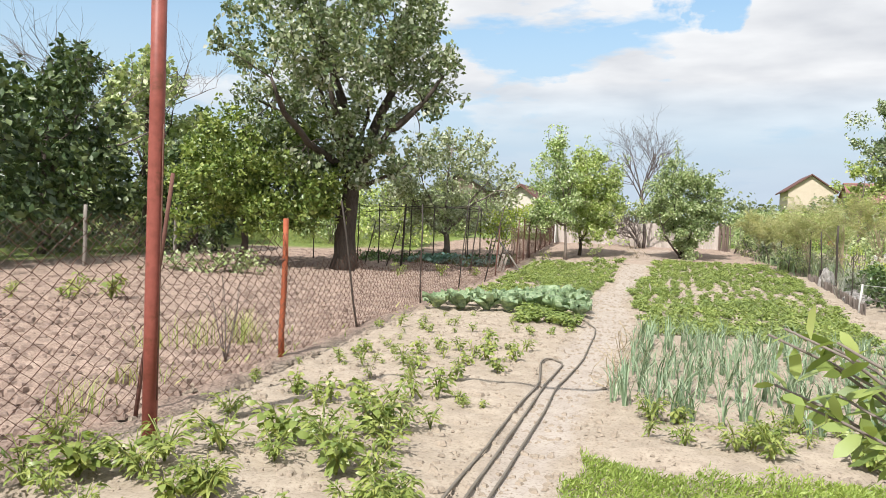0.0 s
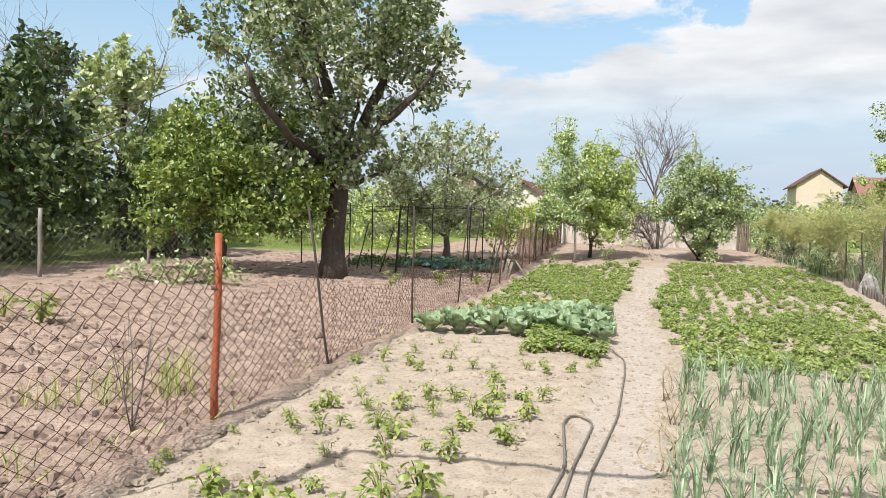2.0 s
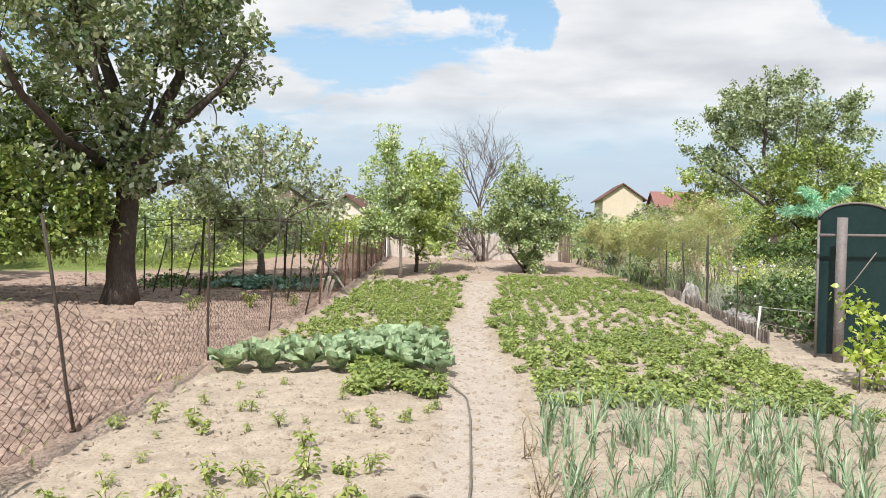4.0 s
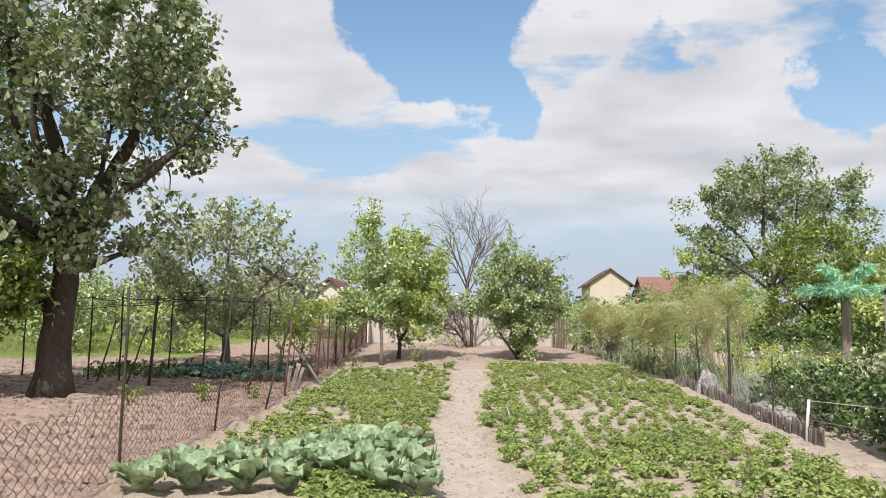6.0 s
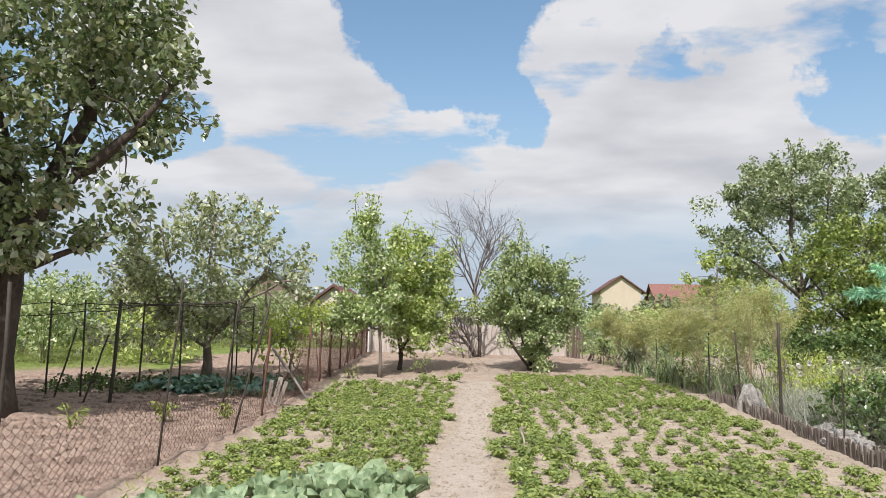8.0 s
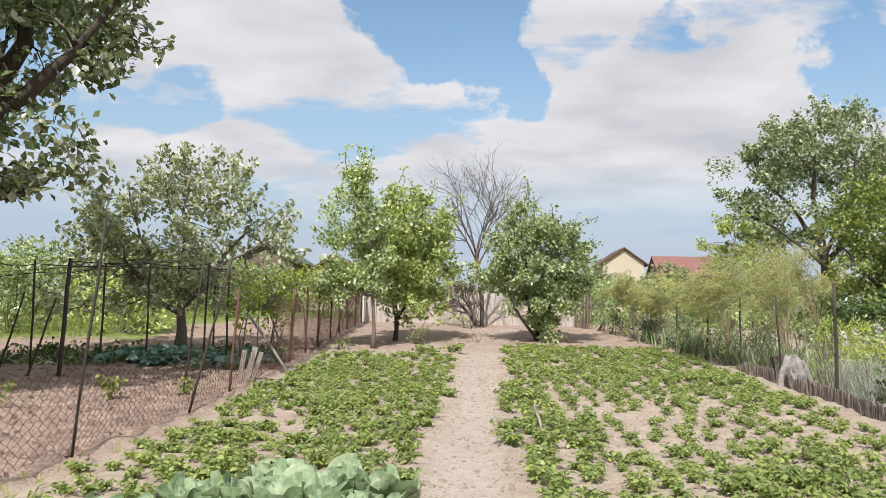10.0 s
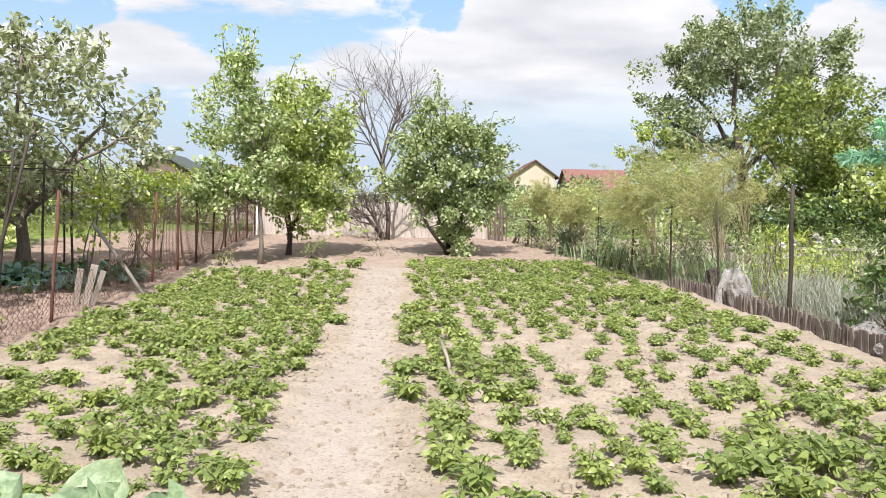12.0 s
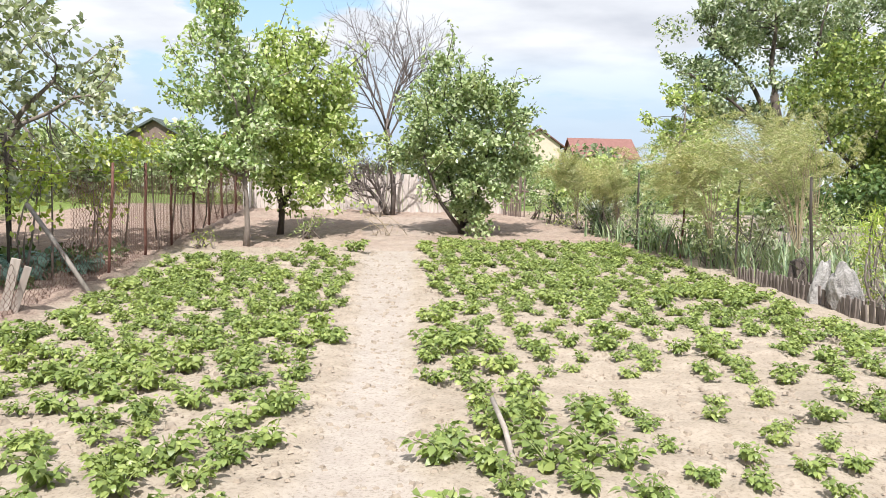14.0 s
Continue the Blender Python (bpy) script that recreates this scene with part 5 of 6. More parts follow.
tree("plum_tree", -8.45, 27.2, [(0, 0, 0), (0.03, 0, 0.5), (-0.02, 0, 1.0), (0.05, 0, 1.6)], 0.13,
     [((0, 0, 0.9), (-1.7, 0, 3.0), 0.07), ((0.02, 0, 1.1), (1.5, 0.2, 3.1), 0.07), ((0.03, 0, 1.3), (0.2, -0.4, 4.0), 0.07), ((0, 0, 1.0), (-0.7, 1.0, 3.6), 0.06), ((0, 0, 1.0), (2.6, -0.3, 2.7), 0.05), ((0, 0, 1.2), (-0.9, -1.0, 3.8), 0.05)],
     [(-0.2, 0, 2.9, 2.1, 1.9, 1.2), (-1.5, 0.3, 1.7, 1.3, 1.3, 0.7), (1.2, 0.2, 1.7, 1.1, 1.1, 0.6), (0.2, 0, 3.7, 1.5, 1.4, 0.9), (-1.6, 0, 2.3, 1.1, 1.3, 0.8), (2.1, 0, 2.7, 1.0, 0.9, 0.5), (0.2, 0, 1.9, 1.7, 1.5, 0.7), (-1.9, -0.6, 1.2, 0.9, 0.9, 0.5), (0.3, -1.2, 1.5, 1.2, 0.7, 0.5), (1.6, -0.5, 1.2, 0.8, 0.7, 0.4)],
     GREY_LEAF, BARK_PALE, "open fruit tree with silvery wind-turned leaves", 803, 4.4, 27, 0.23, 0.112, twigs=130, shoots=90)
tree("apricot_tree", -4.3, 29.1, [(0, 0, 0), (0.02, 0, 0.4), (0.0, 0, 0.9), (-0.05, 0, 1.5), (-0.15, 0, 2.2)], 0.055,
     [((0, 0, 1.3), (-0.6, 0, 4.5), 0.045), ((0, 0, 1.2), (-1.1, 0.1, 2.6), 0.035), ((-0.05, 0, 1.5), (0.15, 0, 3.3), 0.035), ((-0.1, 0, 1.8), (-0.4, -0.4, 3.2), 0.03)],
     [(-0.55, 0, 2.3, 0.9, 0.8, 0.8), (-0.6, 0, 3.4, 0.68, 0.65, 0.8), (-0.55, 0, 4.4, 0.42, 0.42, 0.75), (-1.05, 0, 1.8, 0.55, 0.5, 0.5), (0.0, 0, 2.8, 0.55, 0.5, 0.8), (-0.3, -0.1, 1.55, 0.55, 0.4, 0.35)],
     APRICOT_LEAF, BARK_PALE, "slender fruit tree with a pale stem and silvery green leaves", 804, 14.0, 70, 0.19, 0.085, twigs=70, shoots=60)
tree("apricot_tree", -4.0, 31.0, [(0, 0, 0), (0.05, 0, 0.5), (0.0, 0, 1.0), (0.0, 0, 1.9)], 0.06,
     [((0, 0, 0.5), (-0.4, 0, 3.6), 0.05), ((0, 0, 0.7), (0.7, 0.1, 3.6), 0.05), ((0, 0, 0.6), (0.2, -0.4, 3.0), 0.04), ((0, 0, 0.4), (1.0, 0.3, 2.0), 0.035)],
     [(0.35, 0, 2.2, 1.15, 1.0, 1.2), (0.2, 0, 3.45, 0.85, 0.8, 0.9), (1.0, 0, 2.0, 0.7, 0.7, 0.8), (0.5, -0.2, 1.05, 0.85, 0.8, 0.5), (0.8, 0, 3.2, 0.65, 0.6, 0.7), (-0.3, 0, 2.6, 0.8, 0.8, 0.9), (0.0, -0.2, 1.4, 0.7, 0.7, 0.5)],
     LIGHT_LEAF, BARK, "young fruit tree with light green leaves", 809, 12.5, 72, 0.2, 0.088, twigs=80, shoots=65)
tree("cherry_bush_tree", -0.1, 31.6, [(0, 0, 0), (-0.08, 0, 0.5), (-0.12, 0, 1.1)], 0.06,
     [((0, 0, 0.1), (-0.8, 0, 2.2), 0.05), ((0, 0, 0.1), (0.6, 0, 2.4), 0.05), ((-0.1, 0, 0.4), (-0.1, 0.2, 3.2), 0.05), ((0, 0, 0.1), (-0.5, -0.3, 1.6), 0.04)],
     [(0.0, 0, 2.3, 1.42, 1.25, 1.2), (0.0, 0, 3.1, 0.85, 0.85, 0.75), (0.5, -0.2, 0.7, 0.7, 0.75, 0.65), (0.1, -0.2, 1.1, 0.95, 0.8, 0.6), (-0.75, 0, 1.7, 0.8, 0.8, 0.6), (0.65, 0, 1.7, 0.6, 0.65, 0.7)],
     BUSH_LEAF, BARK, "round bushy fruit tree with several low stems", 805, 11, 84, 0.18, 0.088, twigs=80, shoots=70)
tree("acacia_tree", 11.8, 41.5, [(0, 0, 0), (0.1, 0, 1.3), (0.0, 0, 2.7), (-0.3, 0, 4.3)], 0.26,
     [((0, 0, 2.2), (-2.6, 0, 6.2), 0.13), ((0, 0, 2.7), (2.5, 0, 6.6), 0.13), ((-0.1, 0, 3.5), (-0.3, 0, 8.2), 0.13), ((0, 0, 2.4), (-3.5, -0.4, 4.9), 0.1), ((0, 0, 3.0), (0.8, -1.2, 7.3), 0.1)],
     [(-0.2, 0, 7.2, 2.9, 2.6, 1.7), (-2.7, 0, 5.9, 1.6, 1.7, 1.3), (2.5, 0, 6.5, 2.1, 2.1, 1.6), (-1.2, 0, 4.2, 2.6, 2.1, 1.2), (3.2, 0, 4.2, 2.3, 2.0, 1.6), (0.6, -0.6, 8.2, 1.2, 1.2, 0.8)],
     ACACIA_LEAF, BARK, "tall open tree with drooping wind-blown leaves", 806, 1.9, 80, 0.32, 0.125, DIAMOND, twigs=130, shoots=110)
tree("young_tree", 8.0, 41.0, [(0, 0, 0), (0, 0, 1.3), (0.05, 0, 2.8)], 0.08, [((0, 0, 1), (0.1, 0, 4.0), 0.05)],
     [(0, 0, 3.3, 1.1, 1.0, 1.15), (0.6, 0, 2.5, 1.0, 0.9, 0.9)], LIGHT_LEAF, BARK_PALE, "small bright green tree behind the feathery bushes", 807, 5, 40, 0.22, 0.13, twigs=30, shoots=25)
tree("walnut_tree", 11.4, 35.4, [(0, 0, 0), (0, 0, 1.2), (0.1, 0, 2.7)], 0.17, [((0, 0, 1.2), (-1.7, 0, 3.1), 0.07), ((0, 0, 1.4), (1.8, 0, 3.6), 0.07), ((0, 0, 1.7), (0, -0.7, 4.3), 0.07)],
     [(0, 0, 3.6, 2.4, 1.7, 1.4), (-1.3, -0.1, 1.7, 1.7, 1.2, 1.2), (1.4, 0, 1.8, 1.9, 1.2, 1.3), (0, -0.4, 1.1, 1.4, 1.0, 0.9)], OLIVE_LEAF, BARK, "broad dense green tree behind the flower garden", 808, 3.4, 70, 0.28, 0.115, twigs=40, shoots=50)
# the first two trees stand out of view, added to cast shade on the plot
for k, (x, y, h, w) in enumerate(((-17.2, 10.4, 5.0, 2.2), (-16.8, 6.4, 5.0, 2.2), (-17.8, 14.6, 5.2, 2.3), (-19.3, 19.2, 6.4, 2.6), (-20.2, 25.0, 7.6, 2.4), (-24.5, 21.0, 7.4, 3.0), (-26.5, 27.5, 8.6, 3.0), (-22.5, 30.5, 6.0, 2.4), (-28.0, 22.0, 8.0, 3.0), (-17.0, 23.6, 4.4, 1.5))):
    tree("hedge_tree", x, y, [(0, 0, 0), (0.1, 0, h * 0.2), (0, 0, h * 0.5), (0.1, 0, h * 0.75)], 0.16, [((0, 0, h * 0.3), (w * 0.5, 0, h * 0.7), 0.07), ((0, 0, h * 0.35), (-w * 0.5, 0, h * 0.7), 0.07)],
         [(0, 0, h * 0.3, w * 1.05, w, h * 0.27), (0.1, 0, h * 0.62, w * 0.8, w * 0.8, h * 0.24), (0.2, 0, h * 0.86, w * 0.42, w * 0.45, h * 0.15)],
         BUSH_LEAF if k == 4 else HEDGE_LEAF, BARK, "tall dense dark green tree at the plot's edge", 820 + k, 2.3, 25, 0.33, 0.21, twigs=30, group="trees at the plot's edge", shell=0.7, shoots=30)


def bare_tree(x, y, seed, stems, label, name="bare_tree", at_z=None, crown=()):
    """A leafless tree: forked stems and ever thinner twigs."""
    r = np.random.RandomState(seed)
    heap = Heap()

    def grow(p, way, length, rad, level):
        steps = 5
        pts, d = [np.array(p)], np.array(way, float)
        for _ in range(steps):
            d = d + r.randn(3) * 0.12 + np.array([0, 0, 0.035])
            d /= np.linalg.norm(d)
            pts.append(pts[-1] + d * length / steps)
        heap.tube(np.array(pts), np.linspace(rad, rad * 0.55, steps + 1), 7 if level < 2 else 4, level < 2)
        if level < 4:
            for _ in range(4):
                k = r.randint(2, steps + 1)
                side = r.randn(3)
                side -= d * side.dot(d)
                side /= np.linalg.norm(side)
                grow(pts[k], d * 0.8 + side * 0.62, length * (0.55 + 0.17 * r.rand()), rad * 0.52, level + 1)

    for z, spread in crown:
        trunk = np.array([(0, 0, -0.05), (0.02, 0, 0.8), (-0.12, 0, 1.7), (-0.2, 0, z)])
        heap.tube(trunk, np.linspace(0.075, 0.05, 4), 8)
        for k in range(8):
            a = -spread + 2 * spread * (k + 0.5 * r.rand()) / 7.5
            grow(trunk[3] - np.array([0, 0, 0.7 * r.rand()]), (math.sin(a), 0.45 * r.randn(), math.cos(a)), 1.7 + 0.5 * r.rand(), 0.03, 1)
    for dx, dy, dz, ln in stems:
        way = np.array([dx, dy, dz])
        grow((0.15 * dx, 0.15 * dy, -0.05), way / np.linalg.norm(way), ln, 0.07, 0)
    ob = new(name, heap.mesh(name, TWIG))
    ob.location = (x, y, gz(x, y) if at_z is None else at_z)
    return tagged(ob, label, "tree")


bare_tree(-22.5, 20.5, 842, [(0.5, -0.2, 1, 5.0), (0.1, -0.4, 1, 4.6)], "tall dead tree with bare twigs above the hedge")
bare_tree(-1.75, 36.2, 840, [(-0.75, 0.1, 1, 1.1), (-0.5, -0.2, 1, 0.9)], "bare leafless tree with a fan of thin twigs", crown=((2.7, 0.62),))
shrub("light_shoots", -2.3, 35.6, [(0, 0, 2.0, 0.75, 0.6, 0.55), (-0.6, 0, 1.5, 0.5, 0.5, 0.4)], LIGHT_LEAF, "thin light green shoots in front of the board fence", 841, 9, 20, 0.14, 0.09, stems=6)
# far greenery
r2 = np.random.RandomState(850)
for k in range(26):
    a = -62 + k * 4.6
    d = 62 + 26 * r2.rand()
    x, y = d * math.sin(radians(a * 0.72 - 3)), d * math.cos(radians(a * 0.72 - 3))
    h = 2.6 + 1.6 * r2.rand()
    if -0.25 < (x + 0.8) / (y - 3.0) < -0.165 and y < 84:
        continue
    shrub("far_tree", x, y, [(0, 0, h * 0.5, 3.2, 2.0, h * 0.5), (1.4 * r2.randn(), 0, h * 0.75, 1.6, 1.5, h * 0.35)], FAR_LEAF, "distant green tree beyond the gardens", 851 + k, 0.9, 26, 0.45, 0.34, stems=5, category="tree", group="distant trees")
for k, (x, y, w, h) in enumerate(((-12.5, 40.0, 2.2, 2.4), (-16.5, 42, 2.4, 2.8), (-20, 40, 2.4, 3.0), (-14, 34.0, 1.3, 1.6), (-17.5, 33.5, 1.5, 2.0), (-24, 36, 2.6, 3.4), (8.3, 38.0, 1.4, 1.6), (12.5, 34, 2.4, 3.0), (-7.9, 44.5, 1.0, 2.9), (-12.0, 31.5, 1.6, 2.5), (-15.0, 30.6, 1.5, 2.4), (-9.6, 46.0, 1.2, 1.7), (-21.2, 74.0, 4.0, 3.7), (-24.6, 76.0, 4.0, 4.0), (5.4, 56.0, 2.4, 2.5), (8.6, 58.0, 2.6, 2.5), (12.4, 60.0, 2.8, 2.6), (17.5, 66.0, 3.0, 5.0), (3.0, 47.0, 1.2, 2.0), (4.6, 40.0, 0.9, 1.7))):
    shrub("garden_bush", x, y, [(0, 0, h * 0.5, w, w * 0.8, h * 0.5), (0.4, 0, h * 0.8, w * 0.6, w * 0.5, h * 0.3)], LIGHT_LEAF if k % 2 else BUSH_LEAF, "leafy green bush at the back of the gardens", 880 + k, 2.6, 34, 0.26, 0.17, group="bushes at the back")

# ---- board fence across the end ----
board_fence = empty("board_fence", -2.3, 38.0, gz(-2.3, 38.0), label="pale weathered wooden board fence across the garden's end", category="fence")
part("rail", Heap().box((-3.8, 0.02, 0.25), (3.85, 0.06, 0.33), None, 0.006).mesh("rail", FENCE_WOOD, False), board_fence)
part("rail", Heap().box((-3.8, 0.02, 0.85), (3.85, 0.06, 0.93), None, 0.006).mesh("rail", FENCE_WOOD, False), board_fence)
BOARDS = [Heap().box((-0.056, -0.012, -0.1), (0.056, 0.012, 1.12 + 0.03 * i), None, 0.004).mesh("board", FENCE_WOOD, False) for i in range(4)]
for k in range(65):
    ob = part("board", BOARDS[rng.randint(4)], board_fence)
    ob.matrix_local = pose(-3.78 + k * 0.119, 0.004 * rng.randn(), 0.02 * rng.randn(), 0.6 * rng.randn(), 0.7 * rng.randn(), 0)
corner = new("corner_post", Heap().box((-0.1, -0.1, -0.1), (0.1, 0.1, 1.35), None, 0.015).mesh("corner_post", WHITE_PAINT, False))
corner.location = (-6.15, 37.85, gz(-6.15, 37.85))
tagged(corner, "pale square corner post of the board fence", "post")
dark_fence = empty("dark_fence", 2.0, 36.0, gz(2.0, 36.0), label="old dark brown board fence with gaps", category="fence")
part("rail", Heap().tube([(-0.4, 2.0, 0.8), (0.05, 0.1, 0.75)], 0.03, 6).mesh("rail", DARK_WOOD), dark_fence)
DARK_BOARD = [Heap().box((-0.05, -0.012, -0.15), (0.05, 0.012, 1.15 + 0.08 * i), None, 0.004).mesh("board", DARK_WOOD, False) for i in range(3)]
for k in range(14):
    y = 38.0 - k * 0.14
    x = float(along(FENCE_RIGHT, y))
    if rng.rand() < 0.15:
        continue
    ob = part("board", DARK_BOARD[rng.randint(3)], dark_fence)
    ob.matrix_local = pose(x - 2.0, y - 36.0, gz(x, y) - gz(2.0, 36.0), 0, 3 * rng.randn(), 75 + 6 * rng.randn())

# ---- right-hand fence and its edging ----
right_fence = empty("wire_fence", 3.5, 17.2, gz(3.5, 17.2), label="grey wire mesh fence on thin dark posts", category="fence")
for y, dx, h, r, mat in ((19.0, 0.0, 1.1, 0.012, DARK_STEEL), (21.7, -0.02, 1.75, 0.028, DARK_STEEL), (24.0, -0.1, 1.55, 0.018, DARK_STEEL), (26.2, 0.0, 1.5, 0.018, DARK_STEEL), (28.2, 0.05, 1.5, 0.02, RUST_POST), (30.0, 0, 1.5, 0.02, DARK_STEEL), (31.6, 0, 1.5, 0.02, DARK_STEEL)):
    stake(right_fence, "post", float(along(FENCE_RIGHT, y)) + 0.06, y, dx, 0, h, r, mat)
RIGHT_BACK = [(y, x + 0.1) for y, x in FENCE_RIGHT]
chain_link("mesh_panel", right_fence, RIGHT_BACK, 17.3, 21.7, 0.75, 0.06, 0.0014, GREY_WIRE, 21, 0.1, 0.02)
chain_link("mesh_panel", right_fence, RIGHT_BACK, 21.7, 26.2, 0.95, 0.06, 0.0014, GREY_WIRE, 22, 0.1, 0.02)
chain_link("mesh_panel", right_fence, RIGHT_BACK, 26.2, 32.0, 1.1, 0.06, 0.0016, GREY_WIRE, 23, 0.1, 0.02)
edging = empty("bed_edging", 3.8, 20.0, gz(3.8, 20.0), label="low palisade edging of dark weathered wooden slats", category="edging")
SLATS = [Heap().box((-0.026, -0.009, -0.1), (0.026, 0.009, 0.19 + 0.02 * i), None, 0.004).mesh("slat", EDGE_WOOD, False) for i in range(3)]
for k, y in enumerate(np.arange(16.6, 26.0, 0.056)):
    x = float(along(FENCE_RIGHT, y))
    ob = part("slat", SLATS[rng.randint(3)], edging)
    ob.matrix_local = pose(x - 3.8 + 0.006 * rng.randn(), y - 20.0, gz(x, y) - gz(3.8, 20.0) + 0.012 * rng.randn(), 3 * rng.randn(), 3 * rng.randn(), 85 + 8 * rng.randn())
white_stake = new("white_stake", Heap().tube([(0, 0, -0.1), (0.02, 0, 0.25), (0.05, 0, 0.58)], 0.022, 8).mesh("white_stake", WHITE_PAINT))
white_stake.location = (3.42, 17.15, gz(3.42, 17.15))
tagged(white_stake, "short white painted stake leaning in the soil", "stake")
line_root = empty("wire_line", 3.47, 17.15, 0.5, label="thin wires strung from the white stake", category="wire")
strand("wire", line_root, [(3.46, 17.15, 0.5), (4.0, 16.0, 0.52), (4.6, 14.6, 0.6)], 0.006, WHITE_PAINT)
strand("wire", line_root, [(3.45, 17.15, 0.24), (4.0, 16.0, 0.2), (4.6, 14.6, 0.26)], 0.006, GREY_WIRE)


def boulder(x, y, sx, sy, sz, seed, mat, label, lean=0):
    r = np.random.RandomState(seed)
    bm = bmesh.new()
    bmesh.ops.create_icosphere(bm, subdivisions=4, radius=1)
    for v in bm.verts:
        n = noise.noise(v.co * 1.3 + Vector((seed, 0, 0))) * 0.35 + noise.noise(v.co * 3.4 + Vector((0, seed, 0))) * 0.14
        v.co *= 1 + n
        v.co = Vector((v.co.x * sx, v.co.y * sy, v.co.z * sz + sz * 0.6))
    me = bpy.data.meshes.new("rock")
    bm.to_mesh(me)
    bm.free()
    me.materials.append(mat)
    ob = new("rock", me)
    ob.matrix_world = pose(x, y, gz(x, y), 0, lean, 30 * r.rand())
    tagged(ob, label, "rock")


boulder(3.9, 23.35, 0.17, 0.19, 0.34, 1, ROCK, "upright pale grey rock behind the edging", -12)
boulder(3.74, 23.8, 0.09, 0.11, 0.34, 5, ROCK, "slim grey rock leaning on a larger one", 14)
boulder(3.88, 19.6, 0.28, 0.25, 0.16, 2, ROCK, "low grey stone beside the edging")
boulder(3.93, 20.3, 0.22, 0.2, 0.15, 3, ROCK, "low grey stone beside the edging")
boulder(3.78, 18.9, 0.2, 0.2, 0.13, 4, ROCK, "low grey stone beside the edging")
stump = new("tree_stump", Heap().tube([(0, 0, -0.1), (0, 0, 0.1), (0.01, 0, 0.42), (0.0, 0, 0.44)], [0.19, 0.15, 0.13, 0.1], 14).mesh("tree_stump", BARK))
stump.location = (3.95, 24.6, gz(3.95, 24.6))
tagged(stump, "short dark grey tree stump by the edging", "stump")

# ---- green panels, pole and rail ----
panels = empty("arched_panels", 4.6, 15.4, gz(4.4, 15.4), label="dark green arched sheet-metal panels side by side", category="metal panels")
for k in range(2):
    heap = Heap()
    n, w, top = 16, 0.535, 1.99
    xs = np.linspace(-w, w, n)
    arch = top + 0.26 * np.sqrt(np.clip(1 - (xs / (w * 1.02)) ** 2, 0, 1))
    v = [(x, dy, z) for dy in (0.0, 0.03) for x, hz in zip(xs, arch) for z in (0.05, hz)]
    q = []
    for i in range(n - 1):
        a, b = 2 * i, 2 * n + 2 * i
        q += [(a, a + 2, a + 3, a + 1), (b, b + 1, b + 3, b + 2), (a + 1, a + 3, b + 3, b + 1), (a, b, b + 2, a + 2)]
    q += [(0, 1, 2 * n + 1, 2 * n), (2 * n - 2, 4 * n - 2, 4 * n - 1, 2 * n - 1)]
    heap.add(v, q)
    ob = part("panel", heap.mesh("panel", GREEN_SHEET, False), panels)
    ob.matrix_local = pose(-0.38 + 1.08 * k, 0, 0)
    rim = Heap().tube([(x, -0.01, z) for x, z in zip(xs, arch)], 0.018, 6)
    part("rim", rim.mesh("rim", PIPE_GREY), ob)
    part("stile", Heap().tube([(-w, -0.01, 0.0), (-w, -0.01, top)], 0.02, 6).mesh("stile", PIPE_GREY), ob)
pole = empty("steel_pole", 3.84, 15.0, gz(3.65, 15.0), label="thick grey-brown steel pole with a cross rail", category="pole")
part("pole", Heap().tube([(0, 0, -0.2), (0.0, 0, 1.0), (0.01, 0, 2.03)], 0.07, 14).mesh("pole", PIPE_GREY), pole)
part("rail", Heap().tube([(-0.25, 0.12, 1.78), (0.9, 0.12, 1.79), (2.2, 0.12, 1.79)], 0.022, 8).mesh("rail", PIPE_GREY), pole)
part("brace", Heap().tube([(-0.05, -0.05, 0.9), (0.15, -0.1, 1.15), (0.42, -0.12, 1.55)], 0.009, 6).mesh("brace", PIPE_GREY), pole)

# ---- artificial palm ----
palm = empty("artificial_palm", 7.85, 25.7, gz(7.85, 25.7), label="artificial palm with bright green plastic fronds", category="decoration")
part("trunk", Heap().tube([(0, 0, -0.1), (0.02, 0, 0.7), (0, 0, 1.5), (0, 0, 2.45)], [0.13, 0.11, 0.11, 0.1], 12).mesh("trunk", BARK_PALE), palm)
for k in range(11):
    a = k * 0.571
    r = np.random.RandomState(900 + k)
    rise = 0.25 if k % 3 else 0.75
    t = np.linspace(0, 1, 9)[:, None]
    ln = 1.0 - 0.35 * (rise > 0.5)
    p = np.concatenate([math.cos(a) * ln * t, math.sin(a) * ln * t, 2.4 + rise * 1.5 * t * (1 - 0.45 * t) - (0.15 * t if rise < 0.5 else 0)], 1)
    at = np.repeat(p[1:], 34, axis=0) + r.randn(34 * 8, 3) * 0.04
    way = r.randn(len(at), 3) + np.array([math.cos(a), math.sin(a), -0.3])
    v, f = leaf_arrays(at, way, 0.2 * (0.6 + 0.5 * r.rand(len(at))), r, NARROW, wobble=1.0)
    h = Heap().tube(p, 0.008, 4, False)
    part("frond", mesh_of("frond", np.vstack([v, np.vstack(h.v)]), [(f, 0), (np.vstack(h.q) + len(v), 0)], [TINSEL]), palm)

